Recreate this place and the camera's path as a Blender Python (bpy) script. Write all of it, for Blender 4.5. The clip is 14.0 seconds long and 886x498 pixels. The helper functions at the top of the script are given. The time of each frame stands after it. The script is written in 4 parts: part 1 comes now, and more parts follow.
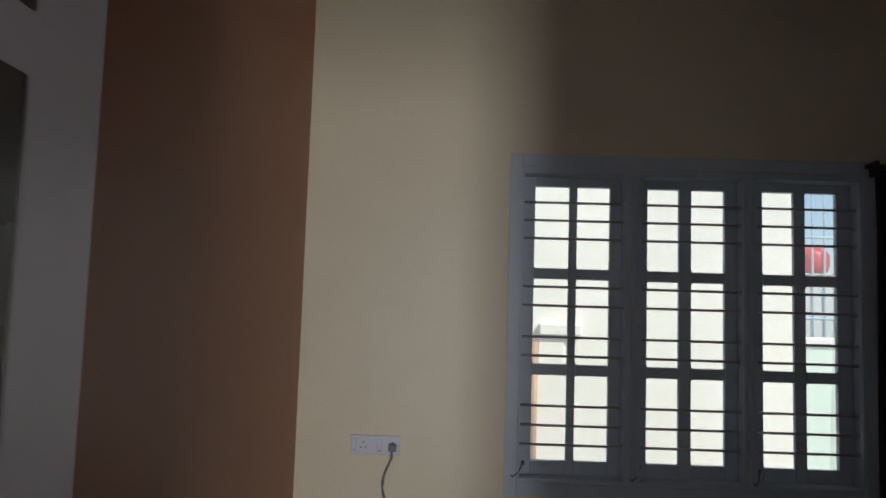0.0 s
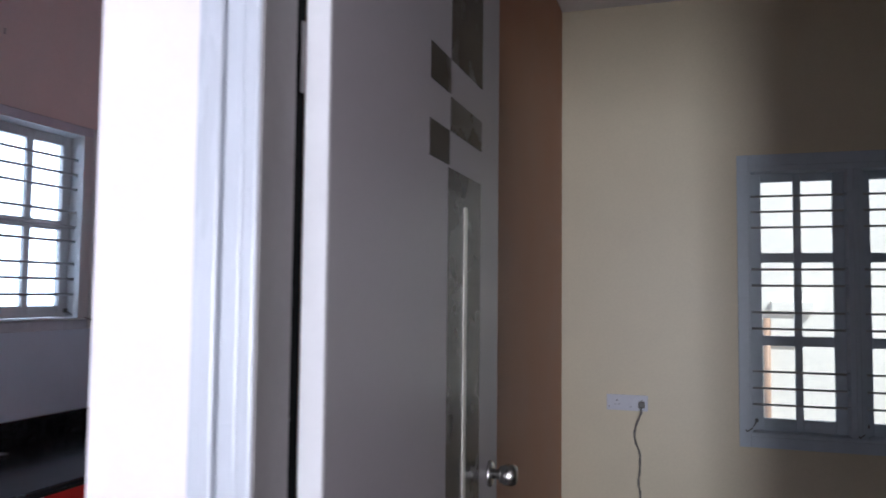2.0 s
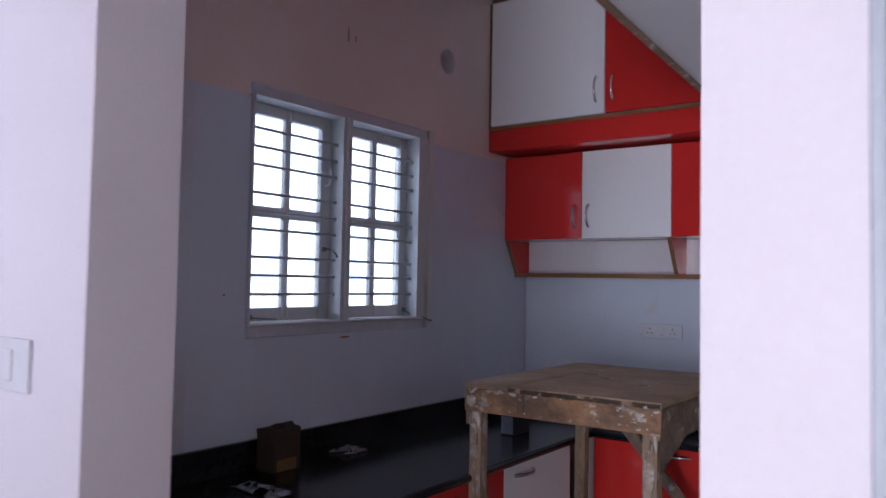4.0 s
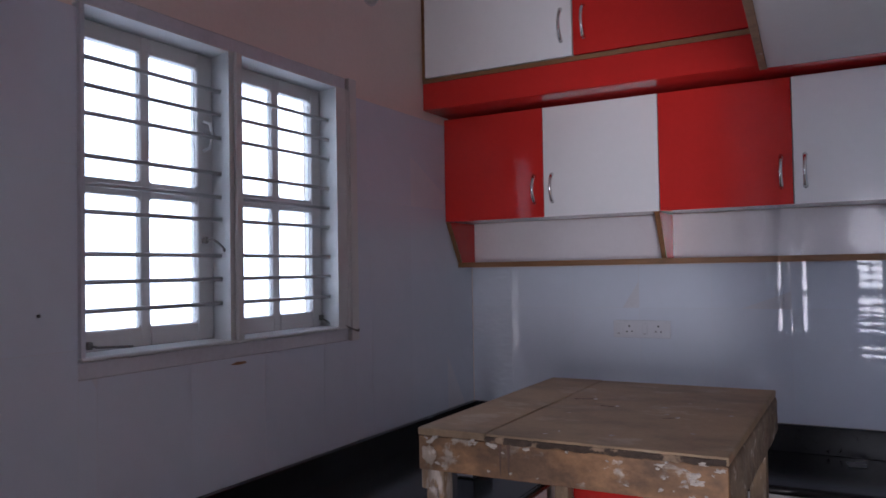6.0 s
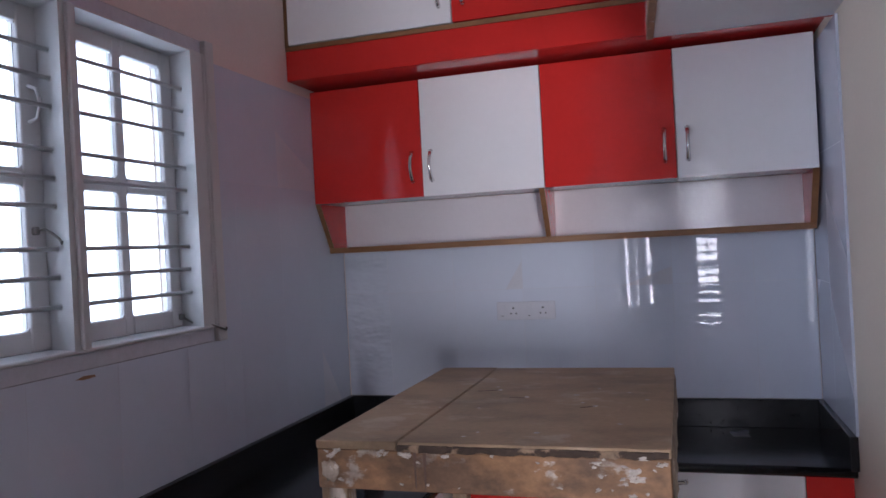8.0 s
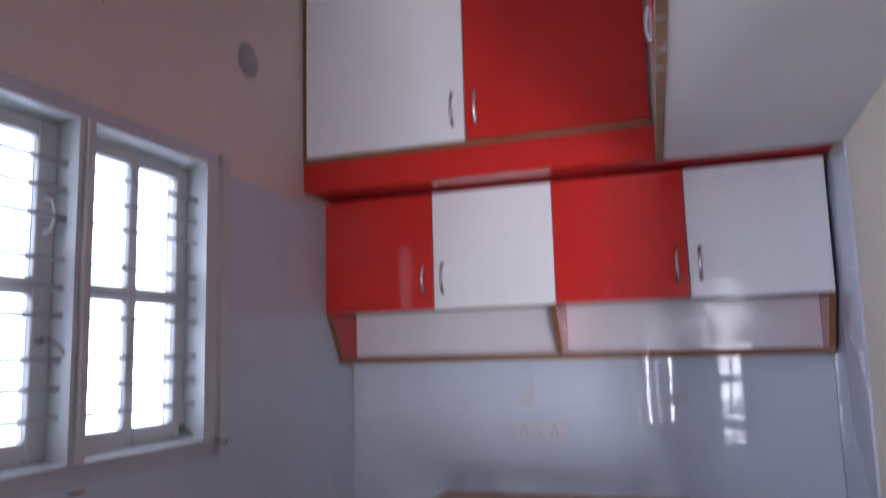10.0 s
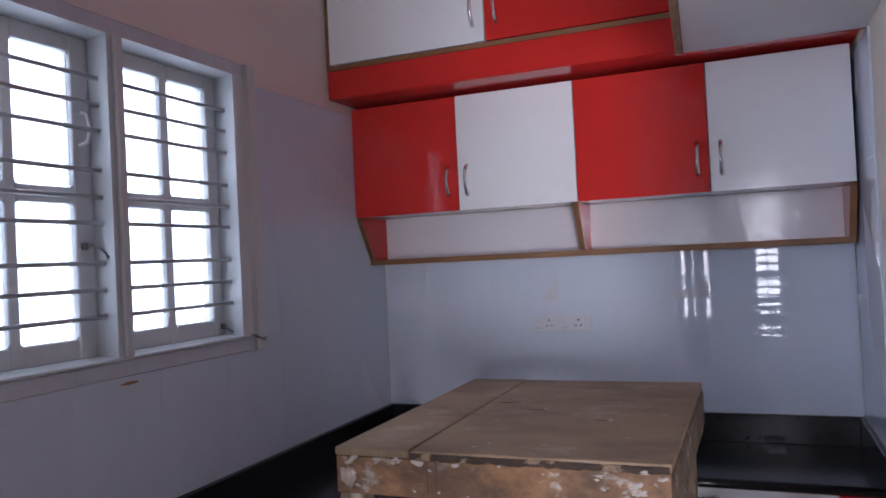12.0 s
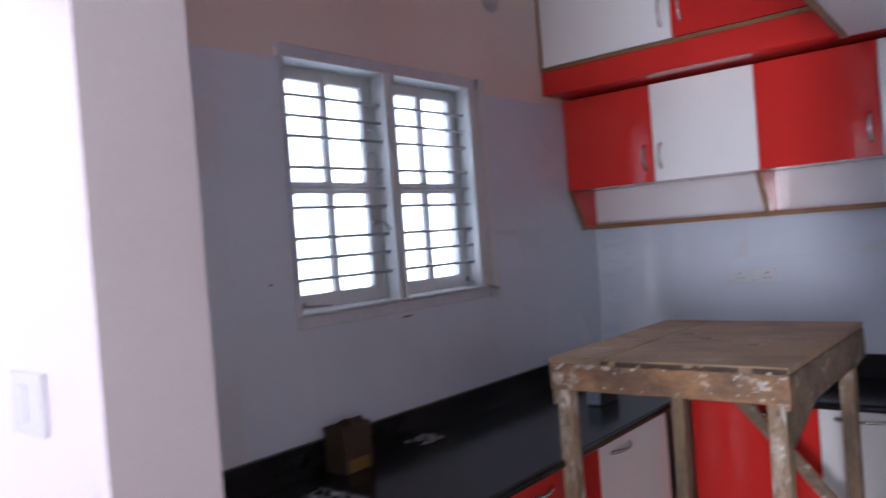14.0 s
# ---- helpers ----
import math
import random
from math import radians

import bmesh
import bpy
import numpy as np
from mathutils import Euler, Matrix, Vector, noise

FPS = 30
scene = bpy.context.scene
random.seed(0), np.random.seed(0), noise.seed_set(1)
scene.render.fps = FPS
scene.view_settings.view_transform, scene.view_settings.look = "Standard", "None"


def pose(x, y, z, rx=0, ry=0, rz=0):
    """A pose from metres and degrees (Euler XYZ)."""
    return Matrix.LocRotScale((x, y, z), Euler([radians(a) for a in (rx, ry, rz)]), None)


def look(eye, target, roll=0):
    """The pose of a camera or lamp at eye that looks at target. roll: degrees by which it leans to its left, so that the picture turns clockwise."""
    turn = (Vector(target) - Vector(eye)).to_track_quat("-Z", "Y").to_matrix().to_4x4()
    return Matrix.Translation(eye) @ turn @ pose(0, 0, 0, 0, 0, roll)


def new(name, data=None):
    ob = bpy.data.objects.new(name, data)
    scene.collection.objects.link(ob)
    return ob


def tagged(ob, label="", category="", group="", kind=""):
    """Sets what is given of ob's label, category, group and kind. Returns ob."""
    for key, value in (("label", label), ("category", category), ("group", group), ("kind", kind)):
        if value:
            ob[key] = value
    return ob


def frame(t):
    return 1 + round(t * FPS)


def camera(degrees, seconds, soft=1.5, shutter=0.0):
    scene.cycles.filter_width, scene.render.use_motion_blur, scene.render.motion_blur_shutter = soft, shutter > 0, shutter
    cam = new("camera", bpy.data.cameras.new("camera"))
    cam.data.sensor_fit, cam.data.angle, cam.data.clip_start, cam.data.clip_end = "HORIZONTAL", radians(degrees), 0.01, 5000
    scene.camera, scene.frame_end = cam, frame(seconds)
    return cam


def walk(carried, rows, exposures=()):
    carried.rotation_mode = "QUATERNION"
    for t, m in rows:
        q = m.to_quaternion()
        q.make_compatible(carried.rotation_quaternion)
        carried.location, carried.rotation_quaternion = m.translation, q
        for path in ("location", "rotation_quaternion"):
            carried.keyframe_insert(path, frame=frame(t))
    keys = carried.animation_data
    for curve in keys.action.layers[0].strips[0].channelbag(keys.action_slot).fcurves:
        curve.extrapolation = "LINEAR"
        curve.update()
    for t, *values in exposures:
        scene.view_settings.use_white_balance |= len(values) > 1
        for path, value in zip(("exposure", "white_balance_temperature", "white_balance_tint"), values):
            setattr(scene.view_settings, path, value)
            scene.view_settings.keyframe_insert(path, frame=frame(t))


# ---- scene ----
cam = camera(60.5, 14.0, 1.6, 0.5)
PATH = [
    (0, (-0.047, 0.119, 1.467), (-0.098, 2.11, 1.643), 1.8),
    (0.5, (-0.081, -0.099, 1.479), (-0.162, 1.89, 1.67), 1.4),
    (1, (-0.177, -0.316, 1.477), (-0.337, 1.672, 1.617), 0.6),
    (1.5, (-0.153, -0.546, 1.468), (-0.568, 1.405, 1.617), 0.2),
    (2, (-0.098, -0.769, 1.475), (-0.707, 1.132, 1.59), 0.6),
    (2.5, (-0.147, -0.943, 1.481), (-0.801, 0.944, 1.58), 0.5),
    (3, (-0.253, -1.106, 1.488), (-1.096, 0.705, 1.588), -0.1),
    (3.5, (-0.395, -1.095, 1.509), (-1.485, 0.58, 1.597), 1.6),
    (3.7, (-0.481, -0.977, 1.505), (-1.651, 0.642, 1.6), 1.1),
    (5.8, (-1.143, -0.124, 1.554), (-2.132, 1.614, 1.582), -0.8),
    (6, (-1.186, -0.067, 1.538), (-2.154, 1.683, 1.593), -1.0),
    (6.5, (-1.28, 0.015, 1.533), (-2.18, 1.801, 1.584), -1.5),
    (7, (-1.395, 0.076, 1.54), (-2.103, 1.947, 1.558), -2.6),
    (7.5, (-1.414, 0.091, 1.549), (-2.014, 1.999, 1.556), -3.1),
    (7.7, (-1.411, 0.092, 1.545), (-2.004, 2.003, 1.543), -3.0),
    (9.8, (-1.369, 0.122, 1.57), (-2.012, 2.012, 1.699), -2.1),
    (10, (-1.365, 0.122, 1.586), (-2.0, 2.0, 1.855), -1.5),
    (10.5, (-1.348, 0.123, 1.6), (-1.964, 1.954, 2.117), -0.8),
    (11, (-1.331, 0.121, 1.609), (-1.972, 1.985, 1.95), -0.3),
    (11.5, (-1.326, 0.114, 1.584), (-2.0, 1.995, 1.66), -1.0),
    (12, (-1.277, 0.07, 1.558), (-2.028, 1.923, 1.586), -2.8),
    (12.5, (-1.215, -0.065, 1.552), (-2.033, 1.76, 1.595), -3.5),
    (13, (-1.14, -0.259, 1.555), (-2.021, 1.536, 1.517), -4.6),
    (13.5, (-1.015, -0.382, 1.564), (-2.019, 1.348, 1.568), -5.1),
    (14, (-0.852, -0.53, 1.548), (-2.121, 1.015, 1.527), -4.4),
]
EXPOSURES = [(0, -0.28, 6000, 7), (1.2, -0.24, 6000, 8), (2.0, -0.1, 5600, 11), (2.5, -0.12, 5700, 14), (3.0, -0.28, 5700, 16), (3.7, -0.5, 5650, 17), (6.0, -0.36, 5950, 16), (6.5, -0.33, 5950, 16), (7.5, -0.12, 5950, 16), (9.8, 0.3, 5900, 16), (12.0, 0.10, 5850, 16), (12.6, 0.06, 5800, 15), (13.5, 0.02, 5800, 15), (14, 0.24, 5850, 14)]
walk(cam, [(t, look(eye, target, roll)) for t, eye, target, roll in PATH], EXPOSURES)

# ---- plan ----
XL, XR = -2.855, -0.915          # kitchen side walls
YB = 3.23                       # kitchen back wall
YH = 0.06                       # hall face of the front wall
YW0, YW1 = 0.042, 0.245         # wall with the kitchen opening
YW = 3.672                      # bedroom window wall
XP = -0.79                      # bedroom accent wall
ZC = 3.13                       # ceilings
ZK = 3.092                      # kitchen ceiling
XE = 3.2                        # bedroom and hall east wall
YS = -2.4                       # hall south wall
YE = -6.0                       # entrance wall, in the deeper east part of the hall
XO = -2.037                     # west side of the kitchen opening
XJ, XK = -0.60, 0.36            # bedroom door opening
KW = (1.105, 2.222, 1.31, 2.235)  # kitchen window opening y0 y1 z0 z1
VY, VZ = 2.385, 2.645           # vent pipe
VH = (VY - 0.075, VY + 0.075, VZ - 0.075, VZ + 0.075)
BW = (0.205, 1.83, 0.70, 2.19)  # bedroom window opening x0 x1 z0 z1

# ---- world, sun and daylight ----
world = bpy.data.worlds.new("world")
scene.world = world
world.use_nodes = True
wn = world.node_tree
sky = wn.nodes.new("ShaderNodeTexSky")
sky.sky_type = "NISHITA"
sky.sun_disc = False
sky.sun_elevation = radians(48)
sky.sun_rotation = radians(137)
wn.nodes["Background"].inputs["Strength"].default_value = 0.15
wn.links.new(sky.outputs["Color"], wn.nodes["Background"].inputs["Color"])

sun_data = bpy.data.lights.new("sun", "SUN")
sun_data.energy, sun_data.angle, sun_data.color = 5.0, radians(0.5), (1.0, 0.95, 0.86)
sun = new("sun", sun_data)
sun.matrix_world = look((6.0, -6.5, 9.0), (0, 0, 0))


def daylight(name, eye, target, sx, sy, watts, color):
    """Skylight entering by an opening."""
    d = bpy.data.lights.new(name, "AREA")
    d.shape, d.size, d.size_y, d.energy, d.color = "RECTANGLE", sx, sy, watts, color
    ob = new(name, d)
    ob.matrix_world = look(eye, target)
    return ob


SKYBLUE = (0.70, 0.82, 1.0)
daylight("skylight_kitchen", (XL - 0.185, 1.645, 1.772), (-1.0, 1.645, 1.772), 1.10, 0.90, 13, SKYBLUE)
daylight("skylight_bedroom", (1.0, 4.05, 1.5), (1.0, 0.0, 1.2), 1.7, 1.5, 1.5, (0.95, 0.97, 1.0))
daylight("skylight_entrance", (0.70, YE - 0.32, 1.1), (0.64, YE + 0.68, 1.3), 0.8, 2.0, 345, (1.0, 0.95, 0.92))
daylight("skylight_hall_window", (-1.98, YS - 0.62, 1.65), (-1.98, YS + 0.38, 2.0), 2.35, 2.35, 330, (0.96, 0.95, 1.0))

# ---- materials ----


def material(name, color, rough=0.5, metal=0.0, vary=0.1, scale=3.0, fine=60.0, bump=0.1, bump_scale=None, color2=None,
             patch=0.0, patch_scale=4.0, stretch=(1, 1, 1), coat=0.0, piece=0.0, rough_vary=0.1, spec=0.5, dist=0.002, color3=None, stain=0.0, stain_scale=6.0):
    """Base colour with variation at two scales, optional second-colour patches, roughness variation and fine relief."""
    m = bpy.data.materials.new(name)
    m.use_nodes = True
    nt = m.node_tree
    N, L = nt.nodes, nt.links
    b = N["Principled BSDF"]
    tc = N.new("ShaderNodeTexCoord")
    mp = N.new("ShaderNodeMapping")
    mp.inputs["Scale"].default_value = stretch
    L.new(tc.outputs["Object"], mp.inputs["Vector"])

    def tex(sc, detail=4.0, rgh=0.6):
        n = N.new("ShaderNodeTexNoise")
        n.inputs["Scale"].default_value, n.inputs["Detail"].default_value, n.inputs["Roughness"].default_value = sc, detail, rgh
        L.new(mp.outputs["Vector"], n.inputs["Vector"])
        return n

    def mult(col, fac, amount):
        r = N.new("ShaderNodeMapRange")
        r.inputs["From Min"].default_value, r.inputs["From Max"].default_value = 0.25, 0.75
        r.inputs["To Min"].default_value, r.inputs["To Max"].default_value = 1 - amount, 1 + amount
        L.new(fac, r.inputs["Value"])
        v = N.new("ShaderNodeVectorMath")
        v.operation = "SCALE"
        L.new(col, v.inputs[0])
        L.new(r.outputs["Result"], v.inputs["Scale"])
        return v.outputs["Vector"]

    rgb = N.new("ShaderNodeRGB")
    rgb.outputs[0].default_value = (*color, 1)
    col = rgb.outputs[0]
    big, small = tex(scale), tex(fine)
    if color2:
        p = tex(patch_scale, 6.0, 0.65)
        r = N.new("ShaderNodeMapRange")
        r.inputs["From Min"].default_value, r.inputs["From Max"].default_value = 0.62 - patch, 0.68 - patch
        L.new(p.outputs["Fac"], r.inputs["Value"])
        mix = N.new("ShaderNodeMix")
        mix.data_type = "RGBA"
        L.new(r.outputs["Result"], mix.inputs["Factor"])
        L.new(col, mix.inputs[6])
        mix.inputs[7].default_value = (*color2, 1)
        col = mix.outputs[2]
    if color3:
        p = tex(stain_scale, 5.0, 0.6)
        r = N.new("ShaderNodeMapRange")
        r.inputs["From Min"].default_value, r.inputs["From Max"].default_value = 0.34 + stain, 0.56 + stain
        r.inputs["To Min"].default_value, r.inputs["To Max"].default_value = 0.85, 0.0
        L.new(p.outputs["Fac"], r.inputs["Value"])
        mix = N.new("ShaderNodeMix")
        mix.data_type = "RGBA"
        L.new(r.outputs["Result"], mix.inputs["Factor"])
        L.new(col, mix.inputs[6])
        mix.inputs[7].default_value = (*color3, 1)
        col = mix.outputs[2]
    col = mult(col, big.outputs["Fac"], vary)
    col = mult(col, small.outputs["Fac"], vary * 0.6)
    if piece:
        oi = N.new("ShaderNodeObjectInfo")
        r = N.new("ShaderNodeMapRange")
        r.inputs["To Min"].default_value, r.inputs["To Max"].default_value = 1 - piece, 1 + piece
        L.new(oi.outputs["Random"], r.inputs["Value"])
        v = N.new("ShaderNodeVectorMath")
        v.operation = "SCALE"
        L.new(col, v.inputs[0])
        L.new(r.outputs["Result"], v.inputs["Scale"])
        col = v.outputs["Vector"]
    L.new(col, b.inputs["Base Color"])
    rr = N.new("ShaderNodeMapRange")
    rr.inputs["To Min"].default_value, rr.inputs["To Max"].default_value = max(0.02, rough - rough_vary), min(1, rough + rough_vary)
    L.new(big.outputs["Fac"], rr.inputs["Value"])
    L.new(rr.outputs["Result"], b.inputs["Roughness"])
    b.inputs["Metallic"].default_value = metal
    b.inputs["Coat Weight"].default_value = coat
    b.inputs["Coat Roughness"].default_value = 0.06
    b.inputs["Specular IOR Level"].default_value = spec
    if bump:
        bt = tex(bump_scale or fine, 3.0)
        bp = N.new("ShaderNodeBump")
        bp.inputs["Strength"].default_value, bp.inputs["Distance"].default_value = bump, dist
        L.new(bt.outputs["Fac"], bp.inputs["Height"])
        L.new(bp.outputs["Normal"], b.inputs["Normal"])
    return m


M_HALL = material("hall_white_paint", (0.82, 0.77, 0.80), 0.6, vary=0.03, scale=1.5, fine=90, bump=0.15)
M_CREAM = material("bedroom_cream_paint", (0.62, 0.55, 0.40), 0.45, vary=0.05, scale=1.2, fine=80, bump=0.2)
M_BROWN = material("accent_brown_paint", (0.40, 0.16, 0.085), 0.45, vary=0.06, scale=1.3, fine=80, bump=0.2)
M_KWALL = material("kitchen_pale_paint", (0.68, 0.57, 0.53), 0.42, vary=0.05, scale=1.5, fine=80, bump=0.2)
M_KCREAM = material("kitchen_cream_paint", (0.76, 0.68, 0.56), 0.6, vary=0.04, scale=1.5, fine=80, bump=0.2)
M_CEIL = material("ceiling_white", (0.74, 0.72, 0.72), 0.8, vary=0.03, scale=1.2, fine=70, bump=0.15)
# floor colour set dark so that less light bounces up into the rooms
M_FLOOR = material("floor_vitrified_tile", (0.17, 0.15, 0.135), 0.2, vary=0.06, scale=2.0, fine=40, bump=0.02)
M_TILE = material("glazed_wall_tile", (0.565, 0.61, 0.705), 0.022, vary=0.02, scale=1.5, fine=20, bump=0.07, bump_scale=4.0, piece=0.015, rough_vary=0.004, dist=0.003)
M_GROUT = material("tile_grout", (0.54, 0.55, 0.61), 0.5, vary=0.06, fine=120, bump=0.2)
M_GRANITE = material("black_granite", (0.012, 0.012, 0.014), 0.17, vary=0.3, scale=30, fine=240, bump=0.02, color2=(0.06, 0.06, 0.065), patch=0.0, patch_scale=320, rough_vary=0.05, spec=0.35)
M_TILE_WAVY = material("rippled_wall_tile", (0.565, 0.61, 0.705), 0.035, vary=0.02, scale=1.5, fine=20, bump=1.0, bump_scale=6.0, stretch=(0.7, 0.12, 1.3), rough_vary=0.004, dist=0.016)
M_RED = material("red_gloss_laminate", (0.57, 0.029, 0.024), 0.10, vary=0.05, scale=2.5, fine=50, bump=0.20, bump_scale=9.0, rough_vary=0.04, dist=0.003, spec=0.3)
M_WHITE = material("white_gloss_laminate", (0.80, 0.80, 0.82), 0.10, vary=0.02, scale=2.0, fine=40, bump=0.20, bump_scale=9.0, rough_vary=0.04, dist=0.003, spec=0.3)
M_LIP = material("edge_wood_lipping", (0.23, 0.11, 0.045), 0.5, vary=0.2, scale=8, fine=90, bump=0.3, stretch=(1, 1, 4))
M_DARKLIP = material("dark_wood_lipping", (0.10, 0.055, 0.04), 0.5, vary=0.2, scale=8, fine=90, bump=0.3)
M_INSIDE = material("film_covered_panel", (0.70, 0.67, 0.70), 0.08, vary=0.03, bump=0.32, bump_scale=11.0, dist=0.006)
M_SOFFIT = material("loft_soffit_white", (0.74, 0.73, 0.75), 0.5, vary=0.03, scale=2, fine=60, bump=0.2)
M_ROUGHWOOD = material("raw_wood_edge", (0.27, 0.16, 0.095), 0.7, vary=0.3, scale=9, fine=60, bump=0.5, color2=(0.52, 0.47, 0.44), patch=0.03, patch_scale=14)
M_FRAME = material("window_white_enamel", (0.54, 0.54, 0.54), 0.35, vary=0.04, scale=4, fine=50, bump=0.15)
M_FRAMEB = material("window_grey_enamel", (0.47, 0.53, 0.59), 0.4, vary=0.06, scale=4, fine=50, bump=0.15)
M_BAND = material("pinkish_plaster_band", (0.52, 0.525, 0.58), 0.16, vary=0.10, scale=5, fine=60, bump=0.3)
M_BAR = material("painted_steel_bar", (0.42, 0.42, 0.42), 0.4, metal=0.2, vary=0.1, fine=80, bump=0.1)
M_CHROME = material("chrome", (0.75, 0.75, 0.76), 0.12, metal=1.0, vary=0.04, bump=0.0, rough_vary=0.05)
M_STEEL = material("brushed_steel", (0.55, 0.54, 0.52), 0.25, metal=1.0, vary=0.08, bump=0.05)
M_DOOR = material("door_grey_white_laminate", (0.33, 0.31, 0.32), 0.36, vary=0.03, scale=2, fine=60, bump=0.08)
M_DOOREDGE = material("door_white_edge", (0.78, 0.78, 0.80), 0.4, vary=0.03, bump=0.08)
M_INSET = material("door_dark_inset", (0.050, 0.042, 0.036), 0.26, vary=0.12, scale=5, fine=60, bump=0.05, spec=0.35)
M_INSETLINE = material("door_silver_strip", (0.62, 0.60, 0.55), 0.3, metal=0.3, vary=0.05, bump=0.0)
M_ARCH = material("door_frame_white_enamel", (0.52, 0.55, 0.60), 0.3, vary=0.04, scale=5, fine=70, bump=0.25, stretch=(1, 1, 0.2))
M_JAMB = material("door_jamb_grey", (0.24, 0.225, 0.225), 0.4, vary=0.08, scale=4, fine=60, bump=0.15)
M_PLASTIC = material("white_switch_plastic", (0.78, 0.78, 0.80), 0.25, vary=0.02, bump=0.0)
M_SOCK = material("pale_socket_plastic", (0.60, 0.61, 0.67), 0.2, vary=0.02, bump=0.0)
M_DARK = material("dark_plastic", (0.02, 0.02, 0.022), 0.4, vary=0.1, bump=0.0)
M_GAPSHADE = material("door_gap_shade_black", (0.006, 0.006, 0.006), 0.95, vary=0.1, bump=0.0, spec=0.05, rough_vary=0.04)
M_CABLE = material("grey_cable", (0.16, 0.15, 0.14), 0.5, vary=0.1, bump=0.0)
M_PLY = material("worn_plywood", (0.285, 0.195, 0.118), 0.6, vary=0.22, scale=4, fine=70, bump=0.3, stretch=(1, 1.6, 1), color2=(0.34, 0.255, 0.175), patch=0.06, patch_scale=5, color3=(0.20, 0.135, 0.082), stain=0.0, stain_scale=4)
M_APRON = material("paint_splashed_wood", (0.27, 0.145, 0.070), 0.65, vary=0.38, scale=7, fine=60, bump=0.6, stretch=(1, 1, 1.5), color2=(0.50, 0.43, 0.37), patch=0.02, patch_scale=13, color3=(0.10, 0.06, 0.038), stain=0.02, stain_scale=9)
M_LEG = material("pale_scuffed_wood", (0.29, 0.20, 0.125), 0.7, vary=0.3, scale=6, fine=80, bump=0.5, stretch=(1, 1, 0.35), color2=(0.52, 0.47, 0.42), patch=0.07, patch_scale=16, color3=(0.11, 0.075, 0.05), stain=-0.02, stain_scale=9)
M_GRIME = material("grimy_ply_edge", (0.055, 0.036, 0.026), 0.85, vary=0.4, scale=12, fine=70, bump=0.6, color2=(0.26, 0.18, 0.12), patch=0.10, patch_scale=14)
M_SPLASH = material("white_paint_splash", (0.42, 0.38, 0.345), 0.7, vary=0.35, scale=40, fine=120, bump=0.5)
M_CRUST = material("dried_plaster_crust", (0.40, 0.33, 0.27), 0.85, vary=0.3, scale=14, fine=90, bump=0.8, color2=(0.62, 0.57, 0.52), patch=0.08, patch_scale=30, color3=(0.20, 0.13, 0.08), stain=0.03, stain_scale=18)
M_CAKE = material("plaster_caked_wood", (0.21, 0.155, 0.11), 0.85, vary=0.3, scale=10, fine=80, bump=0.8, color2=(0.44, 0.40, 0.36), patch=0.03, patch_scale=22, color3=(0.12, 0.08, 0.055), stain=0.02, stain_scale=14)
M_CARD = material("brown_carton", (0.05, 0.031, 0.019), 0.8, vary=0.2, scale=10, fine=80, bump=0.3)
M_TAG = material("pale_paper_tag", (0.17, 0.17, 0.185), 0.6, vary=0.1, scale=12, fine=80, bump=0.1)
M_PRINT = material("pale_blue_print", (0.26, 0.29, 0.36), 0.4, vary=0.15, scale=20, bump=0.05)
M_YELLOW = material("yellow_packing_band", (0.17, 0.10, 0.025), 0.5, vary=0.15, bump=0.1)
M_CLOTH = material("crumpled_clear_wrapper", (0.17, 0.17, 0.18), 0.22, vary=0.5, scale=30, bump=0.8, bump_scale=45)
M_CURTAIN = material("dark_curtain_cloth", (0.035, 0.016, 0.014), 0.9, vary=0.2, scale=8, fine=200, bump=0.3)
M_OUTWALL = material("compound_wall_cream_paint", (0.82, 0.80, 0.71), 0.8, vary=0.08, scale=1.0, fine=30, bump=0.3)
M_MINT = material("compound_wall_pale_green", (0.66, 0.78, 0.68), 0.8, vary=0.08, scale=1.0, fine=30, bump=0.3)
M_PIPE = material("brown_drain_pipe", (0.42, 0.24, 0.12), 0.5, vary=0.12, scale=6, bump=0.1)
M_OUTWHITE = material("outdoor_white_paint", (0.80, 0.79, 0.76), 0.8, vary=0.05, scale=1.0, fine=30, bump=0.3)
M_GROUND = material("dusty_ground", (0.32, 0.26, 0.20), 0.9, vary=0.2, scale=0.8, fine=12, bump=0.5, dist=0.02)
M_TANK = material("red_plastic_tank", (0.55, 0.04, 0.04), 0.4, vary=0.08, bump=0.05)
M_FENCE = material("pale_blue_steel", (0.35, 0.45, 0.50), 0.5, vary=0.1, bump=0.05)
M_OUTGREY = material("grey_plaster", (0.55, 0.55, 0.54), 0.8, vary=0.1, scale=2, bump=0.3)


def glass_material():
    m = bpy.data.materials.new("clear_pane_glass")
    m.use_nodes = True
    b = m.node_tree.nodes["Principled BSDF"]
    b.inputs["Transmission Weight"].default_value = 1.0
    b.inputs["Roughness"].default_value = 0.0
    b.inputs["IOR"].default_value = 1.45
    b.inputs["Base Color"].default_value = (0.97, 0.98, 0.97, 1)
    return m


M_GLASS = glass_material()

# ---- mesh helpers ----


def bm_box(x0, x1, y0, y1, z0, z1, bevel=0.0, seg=2, bm=None):
    bm = bm or bmesh.new()
    r = bmesh.ops.create_cube(bm, size=1)
    for v in r["verts"]:
        v.co = Vector((x0 + (v.co.x + 0.5) * (x1 - x0), y0 + (v.co.y + 0.5) * (y1 - y0), z0 + (v.co.z + 0.5) * (z1 - z0)))
    if bevel:
        es = list({e for v in r["verts"] for e in v.link_edges})
        bmesh.ops.bevel(bm, geom=es, offset=bevel, segments=seg, affect="EDGES", profile=0.5)
    return bm


